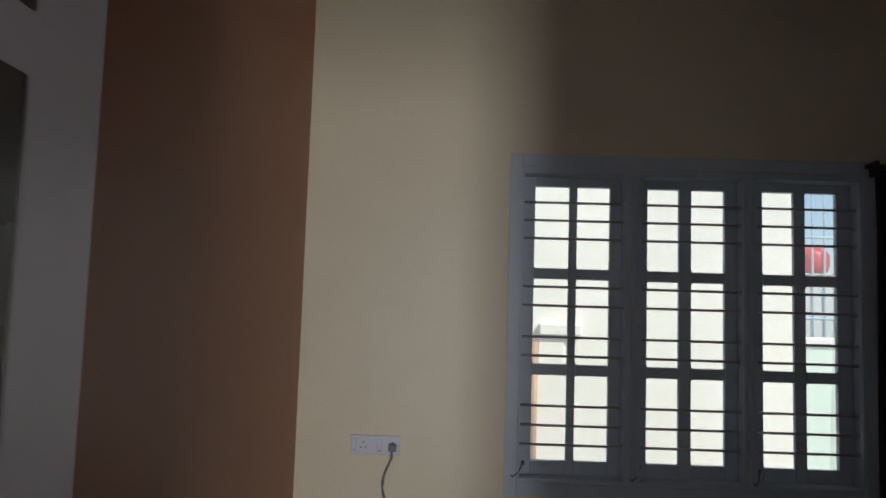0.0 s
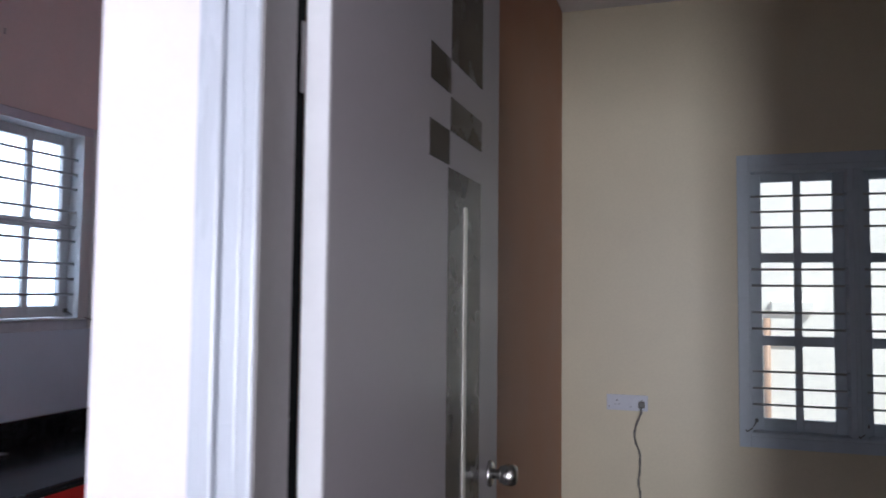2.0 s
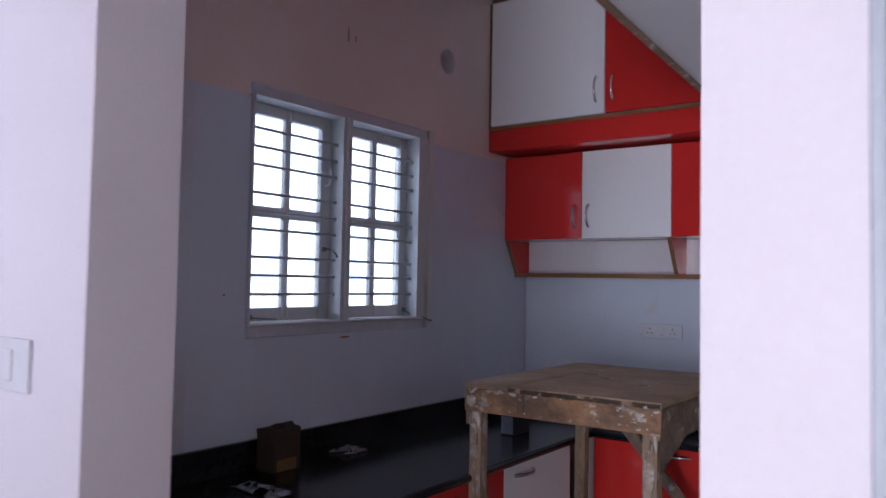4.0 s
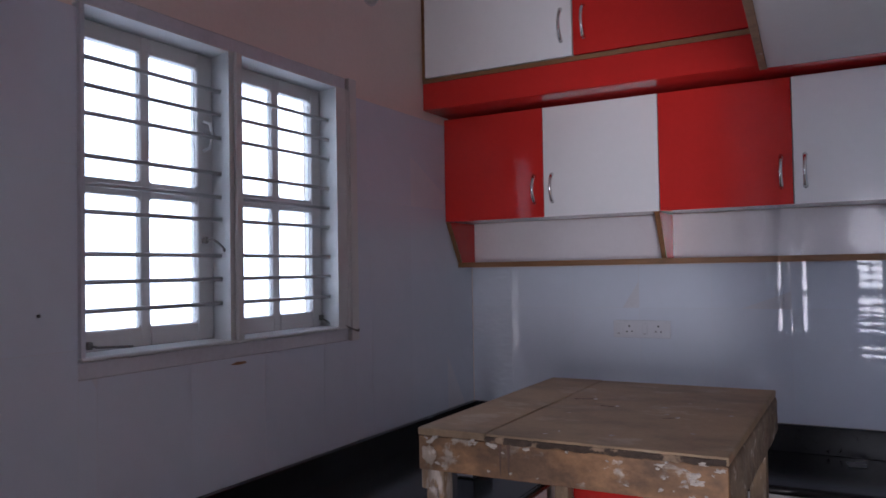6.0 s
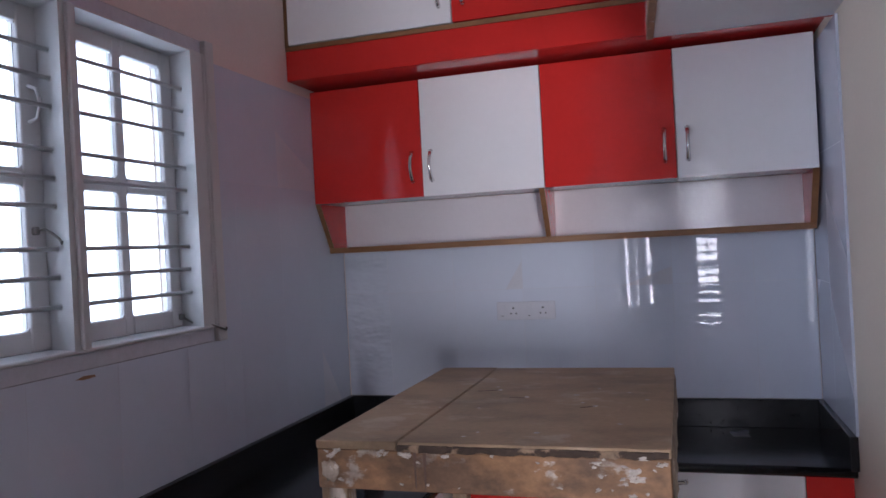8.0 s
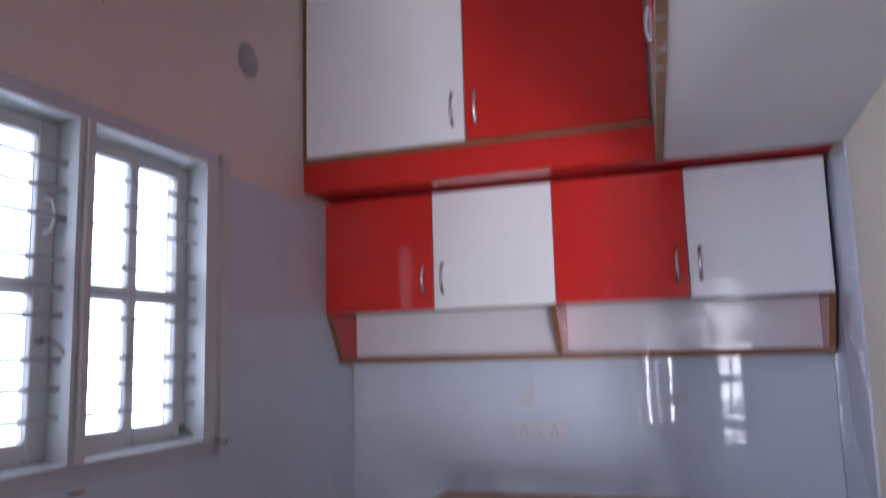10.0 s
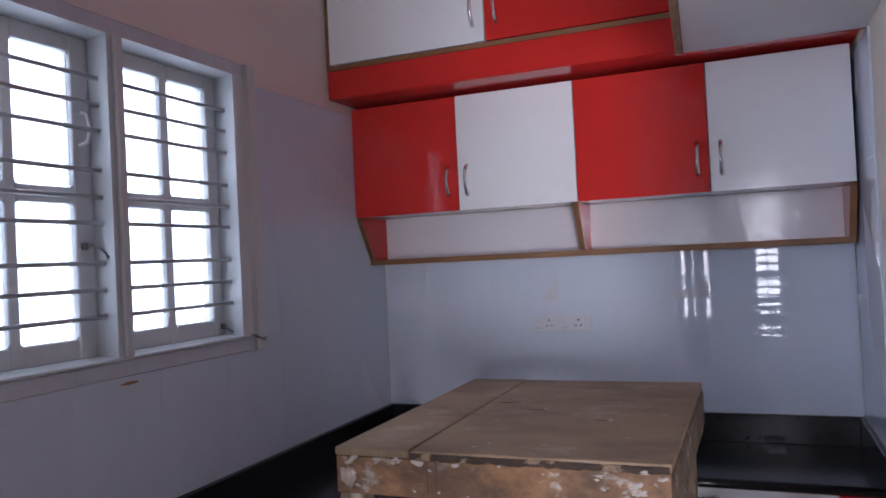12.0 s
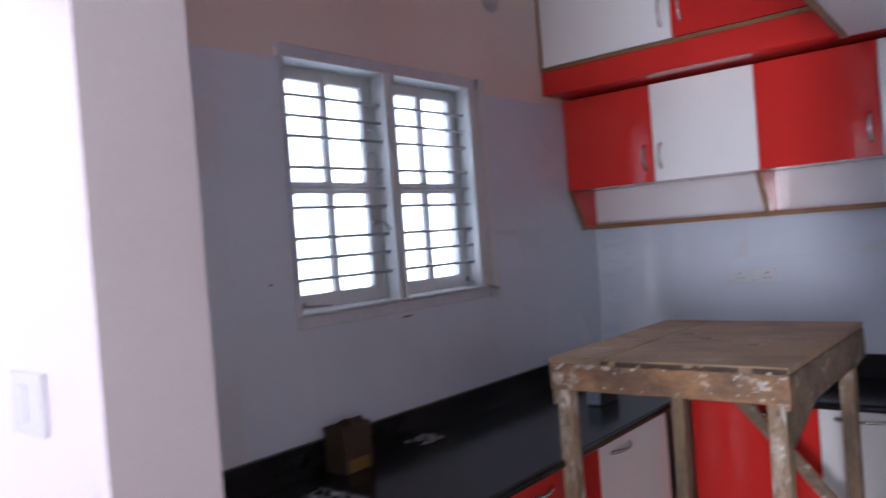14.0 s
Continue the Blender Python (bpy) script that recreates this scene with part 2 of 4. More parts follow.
def bm_prism(poly, axis, a, b, bevel=0.0):
    """A polygon (pairs) drawn out along an axis from a to b."""
    bm = bmesh.new()

    def at(p, q):
        return {"x": (q, p[0], p[1]), "y": (p[0], q, p[1]), "z": (p[0], p[1], q)}[axis]

    lo = [bm.verts.new(at(p, a)) for p in poly]
    hi = [bm.verts.new(at(p, b)) for p in poly]
    n = len(poly)
    bm.faces.new(lo)
    bm.faces.new(hi[::-1])
    for i in range(n):
        bm.faces.new((lo[i], hi[i], hi[(i + 1) % n], lo[(i + 1) % n]))
    bmesh.ops.recalc_face_normals(bm, faces=bm.faces[:])
    if bevel:
        bmesh.ops.bevel(bm, geom=bm.edges[:], offset=bevel, segments=2, affect="EDGES", profile=0.5)
    return bm


def bm_tube(pts, radius, sides=8, bm=None):
    bm = bm or bmesh.new()
    pts = [Vector(p) for p in pts]
    rings = []
    for i, p in enumerate(pts):
        d = (pts[min(i + 1, len(pts) - 1)] - pts[max(i - 1, 0)]).normalized()
        u = d.orthogonal().normalized() if i == 0 else (u - d * u.dot(d)).normalized()
        w = d.cross(u)
        r = radius[i] if isinstance(radius, (list, tuple)) else radius
        rings.append([bm.verts.new(p + r * (math.cos(2 * math.pi * k / sides) * u + math.sin(2 * math.pi * k / sides) * w)) for k in range(sides)])
    for a, b in zip(rings, rings[1:]):
        for k in range(sides):
            bm.faces.new((a[k], a[(k + 1) % sides], b[(k + 1) % sides], b[k]))
    bm.faces.new(rings[0][::-1])
    bm.faces.new(rings[-1])
    return bm


def finish(name, bm, mat, smooth=False):
    me = bpy.data.meshes.new(name)
    bmesh.ops.recalc_face_normals(bm, faces=bm.faces[:])
    bm.to_mesh(me)
    bm.free()
    me.materials.append(mat)
    if smooth:
        for p in me.polygons:
            p.use_smooth = True
    return new(name, me)


def part(name, bm, mat, parent, label="", smooth=False):
    ob = finish(name, bm, mat, smooth)
    ob.parent = parent
    if label:
        ob["label"] = label
    return ob


def thing(name, label, category, group=""):
    return tagged(new(name), label, category, group)


def structure(name, bm, mat, label, category):
    return tagged(finish(name, bm, mat), label, category, kind="structure")


def wall_with_holes(bm, axis, a, b, lo, hi, z0, z1, holes):
    """A wall slab: axis 'y' runs along x with thickness a..b in y; holes are (lo, hi, z0, z1)."""
    def add(u0, u1, w0, w1):
        if u1 - u0 > 1e-4 and w1 - w0 > 1e-4:
            if axis == "y":
                bm_box(u0, u1, a, b, w0, w1, bm=bm)
            else:
                bm_box(a, b, u0, u1, w0, w1, bm=bm)
    u = lo
    for h0, h1, hz0, hz1 in sorted(holes):
        add(u, h0, z0, z1)
        add(h0, h1, z0, hz0)
        add(h0, h1, hz1, z1)
        u = h1
    add(u, hi, z0, z1)
    return bm


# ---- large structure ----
structure("floor", bm_box(-3.3, XE, YE - 0.1, 4.0, -0.12, 0.0), M_FLOOR, "polished vitrified floor, darkened to cut bounce light", "floor")
structure("ceiling_kitchen", bm_box(-3.05, XP - 0.062, 0.247, 3.4, ZK, ZK + 0.12), M_CEIL, "white painted kitchen ceiling", "ceiling")
structure("ceiling_bedroom", bm_box(XP - 0.06, XE + 0.1, 0.16, 3.9, ZC + 0.02, ZC + 0.14), M_CEIL, "white painted bedroom ceiling", "ceiling")
structure("ceiling_hall", bm_box(-3.4, XE + 0.1, YE - 0.1, 0.158, ZC, ZC + 0.12), M_CEIL, "white painted hall ceiling", "ceiling")

structure("wall_kitchen_west", wall_with_holes(bmesh.new(), "x", XL - 0.2, XL, 0.16, YB + 0.15, 0, ZC, [KW, VH]), M_KWALL, "pale pinkish painted kitchen wall above tiles", "wall")
structure("wall_kitchen_north", bm_box(XL, XP - 0.06, YB, YB + 0.15, 0, ZC), M_KWALL, "painted kitchen back wall behind cabinets", "wall")
structure("wall_kitchen_east", bm_box(XR, XR + 0.055, 0.26, YB, 0, ZC), M_KCREAM, "cream painted kitchen side wall", "wall")
structure("wall_bedroom_west", bm_box(XR + 0.055, XP, 0.16, YW, 0, ZC + 0.02), M_BROWN, "brown painted bedroom accent wall", "wall")
structure("wall_bedroom_north", wall_with_holes(bmesh.new(), "y", YW, YW + 0.22, XP - 0.06, XE, 0, ZC + 0.02, [BW]), M_CREAM, "cream painted bedroom wall with window", "wall")
structure("wall_bedroom_east", bm_box(XE, XE + 0.15, 0.16, YW + 0.22, 0, ZC + 0.02), M_CREAM, "cream painted bedroom side wall", "wall")
structure("wall_front_west", bm_box(-3.3, XO, YW0, YW1, 0, ZC), M_HALL, "white painted hall wall beside the kitchen opening", "wall")
structure("wall_front_lintel", bm_box(XO, -0.856, YW0, YW1, 2.75, ZC), M_HALL, "white painted wall over the kitchen opening", "wall")
structure("wall_front_pier", bm_box(-0.856, XJ, YH, YH + 0.069, 0, ZC), M_HALL, "white painted pier between opening and bedroom door", "wall")
structure("wall_front_over_door", bm_box(XJ, XK, YH, YH + 0.10, 2.31, ZC), M_HALL, "white painted wall over the bedroom door", "wall")
structure("wall_front_east", bm_box(XK, XE, YH, YH + 0.10, 0, ZC), M_HALL, "white painted hall wall", "wall")
structure("wall_hall_west", bm_box(-3.4, -3.3, YS, YH + 0.2, 0, ZC), M_HALL, "white painted hall wall", "wall")
structure("wall_hall_east", bm_box(XE, XE + 0.1, YE, YH + 0.1, 0, ZC), M_HALL, "white painted hall wall", "wall")
# the second hole is an added, unseen opening to brighten the west side
structure("wall_hall_south", wall_with_holes(bmesh.new(), "y", YS - 0.15, YS, -3.4, -0.66, 0, ZC, [(-2.10, -1.00, 0.40, 2.80), (-3.12, -2.42, 0.90, 2.50)]), M_HALL, "white painted hall wall with a window", "wall")
structure("wall_hall_return", bm_box(-0.76, -0.66, YE, YS - 0.15, 0, ZC), M_HALL, "white painted hall return wall", "wall")
structure("wall_hall_entrance", wall_with_holes(bmesh.new(), "y", YE - 0.15, YE, -0.40, XE + 0.1, 0, ZC, [(0.28, 1.12, 0.0, 2.15)]), M_HALL, "white painted hall wall with the entrance", "wall")


# ---- windows ----


def shutter_window(name, label, axis, inward, face, bays, z0, z1, outer, panes, rows, bars, mat, sash_depth, architrave, band, proud, splay):
    """A timber window with fixed frame, glazed shutters and horizontal steel bars. Built in (along, depth, z); depth grows outwards."""
    w = tagged(new(name), label, "window", kind="structure")

    def P(u, d, z):
        return (u, face + inward * -d, z) if axis == "y" else (face + inward * -d, u, z)

    def bx(u0, u1, d0, d1, w0, w1, bev=0.003):
        a, b = P(u0, d0, w0), P(u1, d1, w1)
        return bm_box(min(a[0], b[0]), max(a[0], b[0]), min(a[1], b[1]), max(a[1], b[1]), w0, w1, bev, 1)

    o0, o1, oz0, oz1 = outer
    ad, aw = architrave
    # moulded casing: an outer flat and a raised inner bead
    for k, (u0, u1, w0, w1) in enumerate(((o0, o0 + aw, oz0, oz1), (o1 - aw, o1, oz0, oz1), (o0 + aw, o1 - aw, oz1 - aw, oz1), (o0 + aw, o1 - aw, oz0, oz0 + aw))):
        if k == 0 and proud > 0:
            continue
        part("casing", bx(u0, u1, -ad if k == 1 else proud, 0.012, w0, w1), mat if k == 1 else band, w)
    part("casing_bead", bx(o1 - aw - 0.012, o1 - aw - 0.001, -ad * 0.8, 0.004, z0, z1), mat, w)
    first, last = bays[0][0], bays[-1][1]

    def post(name, front0, front1, back0, back1):
        """An upright whose sides open outwards behind the front face."""
        poly = [(front0, -ad * 0.5), (front1, -ad * 0.5), (back1, sash_depth), (back1, 0.16), (back0, 0.16), (back0, sash_depth)]
        return part(name, bm_prism([P(u, d, 0)[:2] for u, d in poly], "z", z0, z1), band if front1 == first else mat, w)

    post("frame_post", o0 + aw, first, o0 + aw, first)
    post("frame_post", last, o1 - aw, last + splay, o1 - aw)
    part("frame_head", bx(o0 + aw, o1 - aw, -ad * 0.5, 0.16, z1, oz1 - aw), mat, w)
    part("window_sill", bx(o0 + aw, o1 - aw, -ad * 0.7, 0.16, oz0 + aw, z0), mat, w)
    for b0, b1 in zip(bays, bays[1:]):
        m = post("mullion", b0[1], b1[0], b0[1] + splay, b1[0])
        c = (b0[1] + b1[0]) / 2
        part("bead", bx(c - 0.011, c + 0.011, -ad - 0.006, -ad * 0.5, z0, z1), mat, m)
    for (b0, b1), cols in zip(bays, panes):
        b1 = b1 + splay
        sash = part("shutter", bx(b0 + 0.002, cols[0][0], sash_depth, sash_depth + 0.035, z0 + 0.002, z1 - 0.002), mat, w, "glazed timber shutter")
        part("stile", bx(cols[-1][1], b1 - 0.002, sash_depth, sash_depth + 0.035, z0 + 0.002, z1 - 0.002), mat, sash)
        part("muntin", bx(cols[0][1], cols[1][0], sash_depth + 0.003, sash_depth + 0.032, z0 + 0.002, z1 - 0.002), mat, sash)
        zs = [z0 + 0.002] + [v for r in rows for v in r] + [z1 - 0.002]
        for k in range(0, len(zs), 2):
            for c0, c1 in cols:
                part("rail", bx(c0, c1, sash_depth + 0.001, sash_depth + 0.034, zs[k], zs[k + 1]), mat, sash)
        for c0, c1 in cols:
            for r0, r1 in rows:
                # rounded pane corners made by small fillets
                g = part("pane", bx(c0, c1, sash_depth + 0.014, sash_depth + 0.018, r0, r1, 0), M_GLASS, sash)
                g.visible_shadow = False
                fil = bmesh.new()
                q = 0.012
                for cu, su in ((c0, 1), (c1, -1)):
                    for cz, sz in ((r0, 1), (r1, -1)):
                        arc = [(cu, cz)] + [(cu + su * q * (1 - math.sin(a)), cz + sz * q * (1 - math.cos(a))) for a in (0, 0.4, 0.8, 1.2, math.pi / 2)]
                        lo = [fil.verts.new(P(u, sash_depth + 0.006, z)) for u, z in arc]
                        hi = [fil.verts.new(P(u, sash_depth + 0.013, z)) for u, z in arc]
                        fil.faces.new(lo)
                        fil.faces.new(hi[::-1])
                        for i in range(len(arc)):
                            j = (i + 1) % len(arc)
                            fil.faces.new((lo[i], hi[i], hi[j], lo[j]))
                part("corner_fillet", fil, mat, sash)
        for z in bars:
            part("security_bar", bm_tube([P(b0 - 0.004, sash_depth - 0.042, z), P(b1 + 0.004, sash_depth - 0.042, z)], 0.0062, 8), M_BAR, w, smooth=True)
            boss = bm_tube([P(b1 - 0.014, sash_depth - 0.042, z), P(b1 + 0.002, sash_depth - 0.042, z)], [0.009, 0.011], 10)
            part("bar_socket", boss, mat, w, smooth=True)
    return w, P


KBARS = (2.091, 2.020, 1.949, 1.841, 1.770, 1.700, 1.593, 1.522, 1.449)
window_1, KP = shutter_window(
    "window_1", "white painted kitchen window with glazed shutters and steel bars", "x", 1, XL + 0.013, [(1.123, 1.604), (1.660, 2.134)], 1.340, 2.205,
    (1.066, 2.250, 1.285, 2.252), [((1.184, 1.364), (1.396, 1.568)), ((1.730, 1.901), (1.935, 2.107))], ((1.395, 1.753), (1.796, 2.157)), KBARS, M_FRAME, 0.085, (0.016, 0.045), M_BAND, 0.0015, 0.026)

BBARS = (2.020, 1.935, 1.849, 1.620, 1.532, 1.386, 1.298, 1.068, 0.979, 0.891)
window_2, BP = shutter_window(
    "window_2", "grey-white painted bedroom window with three barred shutters", "y", -1, YW, [(0.24, 0.715), (0.788, 1.261), (1.322, 1.795)], 0.745, 2.15,
    (0.170, 1.865, 0.665, 2.245), [((0.297, 0.462), (0.499, 0.656)), ((0.834, 0.985), (1.043, 1.200)), ((1.378, 1.526), (1.580, 1.725))],
    ((0.811, 1.206), (1.258, 1.660), (1.711, 2.105)), BBARS, M_FRAMEB, 0.075, (0.014, 0.06), M_FRAMEB, -0.0035, 0.0)


def hook_stay(parent, pts, r=0.0035):
    """A wire hook with an eye plate."""
    h = part("hook_stay", bm_tube(pts, r, 6), M_CABLE, parent, "small dark steel hook stay", True)
    p = Vector(pts[0])
    part("eye_plate", bm_box(p.x - 0.008, p.x + 0.008, p.y - 0.008, p.y + 0.008, p.z - 0.010, p.z + 0.010, 0.003, 1), M_CABLE, h)


hook_stay(window_1, [KP(1.590, 0.080, 1.640), KP(1.600, 0.060, 1.643), KP(1.607, 0.045, 1.632), KP(1.612, 0.030, 1.618), KP(1.611, 0.022, 1.606), KP(1.607, 0.018, 1.612)])
hook_stay(window_1, [KP(2.145, 0.080, 1.372), KP(2.150, 0.045, 1.352), KP(2.165, 0.0, 1.346), KP(2.20, -0.018, 1.330), KP(2.236, -0.020, 1.318), KP(2.240, -0.019, 1.326)])
hook_stay(window_1, [KP(1.190, 0.072, 1.360), KP(1.20, 0.050, 1.356), KP(1.24, 0.045, 1.354), KP(1.30, 0.045, 1.350)])
part("pull_handle", bm_tube([KP(1.590, 0.083, 2.00), KP(1.594, 0.060, 1.992), KP(1.597, 0.052, 1.955), KP(1.594, 0.060, 1.918), KP(1.590, 0.083, 1.91)], 0.005, 8), M_FRAME, window_1, "white painted pull handle", True)
part("paint_chip", bm_prism([(1.612, 1.266), (1.640, 1.262), (1.680, 1.264), (1.676, 1.270), (1.640, 1.272)], "x", XL + 0.0075, XL + 0.0098), M_LIP, window_1, "brown chip under the mullion")
for u in (0.262, 0.80, 1.35):
    hook_stay(window_2, [BP(u, 0.06, 0.80), BP(u - 0.01, 0.03, 0.785), BP(u - 0.03, -0.01, 0.765), BP(u - 0.055, -0.035, 0.752), BP(u - 0.06, -0.032, 0.762)])

# curtain bunched at the side of the bedroom window
curtain = thing("curtain", "dark brown curtain bunched beside the bedroom window", "curtain")
bmc = bmesh.new()
cols = 60
grid = []
for i in range(cols + 1):
    u = 1.845 + 0.45 * i / cols
    d = 0.05 + 0.022 * math.sin(i * 0.95) + 0.008 * math.sin(i * 2.3)
    grid.append([bmc.verts.new((u + 0.006 * math.sin(k * 1.3 + i), YW - d, z)) for k, z in enumerate((2.20, 1.9, 1.5, 1.1, 0.7, 0.3))])
for a, b in zip(grid, grid[1:]):
    for k in range(5):
        bmc.faces.new((a[k], b[k], b[k + 1], a[k + 1]))
cl = part("cloth", bmc, M_CURTAIN, curtain, smooth=True)
so = cl.modifiers.new("thick", "SOLIDIFY")
so.thickness = 0.003
part("rod", bm_tube([(1.80, YW - 0.055, 2.215), (2.5, YW - 0.055, 2.215)], 0.011, 12), M_DARK, curtain, "dark curtain rod", True)
for u in (1.835, 2.45):
    part("bracket", bm_box(u, u + 0.02, YW - 0.075, YW, 2.17, 2.24, 0.003, 1), M_DARK, curtain)

# ---- bedroom door ----
door = tagged(new("door_1"), "grey-white flush bedroom door standing open, dark inlays", "door", kind="structure")
DX0, DX1, DY0, DY1, DZ = -0.604, -0.566, 0.170, 1.165, 2.272
leaf = part("leaf", bm_box(DX0, DX1, DY0 + 0.004, DY1, 0.01, DZ, 0.002, 1), M_DOOR, door)
part("edge_strip", bm_box(DX0 + 0.001, DX1 - 0.001, DY0, DY0 + 0.0035, 0.01, DZ), M_DOOREDGE, door, "white painted door edge")


def inlay(y0, y1, z0, z1):
    return part("inlay", bm_box(DX1 - 0.002, DX1 + 0.0015, y0, y1, z0, z1, 0.0006, 1), M_INSET, door, "dark brown inlay")


inlay(0.604, 0.733, 1.892, 1.966)
inlay(0.600, 0.727, 1.740, 1.813)
inlay(0.735, 0.985, 1.814, 1.887)
inlay(0.738, 0.990, 1.967, 2.20)
inlay(0.722, 0.980, 0.55, 1.735)
part("silver_strip", bm_box(DX1 + 0.0012, DX1 + 0.004, 0.836, 0.858, 0.60, 1.664, 0.0008, 1), M_INSETLINE, door, "narrow silver inlay strip")
knob_rose = part("knob_rose", bm_tube([(DX1, 1.085, 1.03), (DX1 + 0.006, 1.085, 1.03), (DX1 + 0.009, 1.085, 1.03)], [0.032, 0.032, 0.026], 24), M_STEEL, door, "steel knob lock", True)
part("knob", bm_tube([(DX1 + 0.006, 1.085, 1.03), (DX1 + 0.022, 1.085, 1.03), (DX1 + 0.028, 1.085, 1.03), (DX1 + 0.045, 1.085, 1.03), (DX1 + 0.060, 1.085, 1.03), (DX1 + 0.068, 1.085, 1.03), (DX1 + 0.070, 1.085, 1.03)],
             [0.013, 0.012, 0.020, 0.027, 0.026, 0.021, 0.010], 24), M_STEEL, knob_rose, smooth=True)
# added black strip: the shade in the hinge-side gap, put in as colour
part("gasket", bm_box(-0.640, -0.6035, 0.1305, 0.1695, 0.005, DZ, 0.002, 1), M_GAPSHADE, door, "black strip standing in for shade in the door gap")
for z in (0.35, 1.05, 1.80):
    part("hinge", bm_tube([(DX0 - 0.002, DY0 - 0.009, z - 0.05), (DX0 - 0.002, DY0 - 0.009, z + 0.05)], 0.006, 10), M_JAMB, door, smooth=True)

# moulded door frame: casing with stepped beads on the hall face, lining in the thickness
frame_set = tagged(new("door_frame_1"), "white enamelled moulded door frame with grey lining", "door frame", kind="structure")
for side, x_in, sgn in (("hinge", XJ, -1), ("lock", XK, 1)):
    for u0, u1, d in ((0.0, 0.022, 0.016), (0.024, 0.052, 0.011), (0.054, 0.078, 0.018), (0.080, 0.096, 0.008)):
        a, b = sorted((x_in + sgn * u0, x_in + sgn * u1))
        part("casing", bm_box(a, b, YH - d, YH, 0, 2.31 + u1, 0.004, 2), M_ARCH, frame_set)
    a, b = sorted((x_in, x_in - sgn * 0.004))
    part("lining", bm_box(a, b, YH - 0.012, YH + 0.070, 0, 2.31), M_JAMB, frame_set, "grey door lining")
for u0, u1, d in ((0.0, 0.022, 0.016), (0.024, 0.052, 0.011), (0.054, 0.078, 0.018), (0.080, 0.096, 0.008)):
    part("head_casing", bm_box(XJ, XK, YH - d, YH, 2.31 + u0, 2.31 + u1, 0.004, 2), M_ARCH, frame_set)

# ---- kitchen counter ----
ZT = 0.80
CX, CY = -2.18, 2.705
counter = thing("worktop", "black polished granite worktop, L-shaped with upstand", "worktop")
SK = (-2.72, -2.36, 0.42, 0.86)
for b in ((XL + 0.002, SK[0], 0.262, YB - 0.002), (SK[1], CX, 0.262, CY), (SK[0], SK[1], 0.262, SK[2]), (SK[0], SK[1], SK[3], YB - 0.002), (SK[1], XR - 0.002, CY, YB - 0.002)):
    part("slab", bm_box(b[0], b[1], b[2], b[3], ZT - 0.03, ZT), M_GRANITE, counter)
part("nosing", bm_tube([(CX, 0.262, ZT - 0.016), (CX, CY, ZT - 0.016)], 0.0155, 12), M_GRANITE, counter, smooth=True)
part("nosing", bm_tube([(CX, CY, ZT - 0.016), (XR - 0.002, CY, ZT - 0.016)], 0.0155, 12), M_GRANITE, counter, smooth=True)
part("upstand", bm_box(XL + 0.002, XL + 0.026, 0.262, YB - 0.002, ZT, 0.908, 0.002, 1), M_GRANITE, counter)
part("upstand", bm_box(XL + 0.026, XR - 0.026, YB - 0.026, YB - 0.002, ZT, 0.908, 0.002, 1), M_GRANITE, counter)
part("upstand", bm_box(XR - 0.026, XR - 0.002, 2.66, YB - 0.002, ZT, 0.908, 0.002, 1), M_GRANITE, counter)
sink = thing("sink", "dark steel sink bowl set in the granite worktop", "sink")
# oval bowl under an oval cut-out
SCX, SCY, SRX, SRY, SN = -2.54, 0.64, 0.165, 0.205, 48
rim = bmesh.new()
sb = bmesh.new()
turns = [2 * math.pi * i / SN for i in range(SN)]
reach = [min((SK[1] - SCX) / max(1e-6, abs(math.cos(a))), (SK[3] - SCY) / max(1e-6, abs(math.sin(a)))) for a in turns]
outer = [rim.verts.new((SCX + r * math.cos(a), SCY + r * math.sin(a), ZT)) for a, r in zip(turns, reach)]
edge = [rim.verts.new((SCX + SRX * math.cos(a), SCY + SRY * math.sin(a), ZT)) for a in turns]
lip = [rim.verts.new((SCX + SRX * math.cos(a), SCY + SRY * math.sin(a), ZT - 0.03)) for a in turns]
bowl = [[sb.verts.new((SCX + (SRX + 0.008) * k * math.cos(a), SCY + (SRY + 0.008) * k * math.sin(a), ZT - d)) for a in turns] for k, d in ((1.0, 0.031), (0.99, 0.12), (0.93, 0.165), (0.80, 0.185), (0.25, 0.19))]
for i in range(SN):
    j = (i + 1) % SN
    rim.faces.new((outer[i], outer[j], edge[j], edge[i]))
    rim.faces.new((edge[i], edge[j], lip[j], lip[i]))
    for p, q in zip(bowl, bowl[1:]):
        sb.faces.new((p[i], p[j], q[j], q[i]))
sb.faces.new(bowl[-1])
part("slab", rim, M_GRANITE, counter)
part("bowl", sb, M_GRANITE, sink)
part("drain", bm_tube([(-2.54, 0.64, ZT - 0.1895), (-2.54, 0.64, ZT - 0.186)], 0.04, 20), M_STEEL, sink, "steel drain")

# ---- cabinet doors and handles ----


def bow_handle(name, parent, p, length, direction, out, rise=0.026, mat=None):
    """A flat chrome bow handle centred at p; direction and out are unit axes."""
    d, o = Vector(direction), Vector(out)
    p = Vector(p)
    pts, rad = [], []
    for i in range(13):
        s = -1 + 2 * i / 12
        pts.append(p + d * (s * length / 2) + o * (0.005 + rise * (1 - s * s)))
        rad.append(0.0092 - 0.0028 * (1 - s * s))
    h = part(name, bm_tube(pts, rad, 8), mat or M_CHROME, parent, "chrome bow handle", True)
    for s in (-1, 1):
        q = p + d * (s * length / 2)
        part("foot", bm_tube([q - o * 0.001, q + o * 0.008], [0.0085, 0.007], 10), M_CHROME, h, smooth=True)
    return h


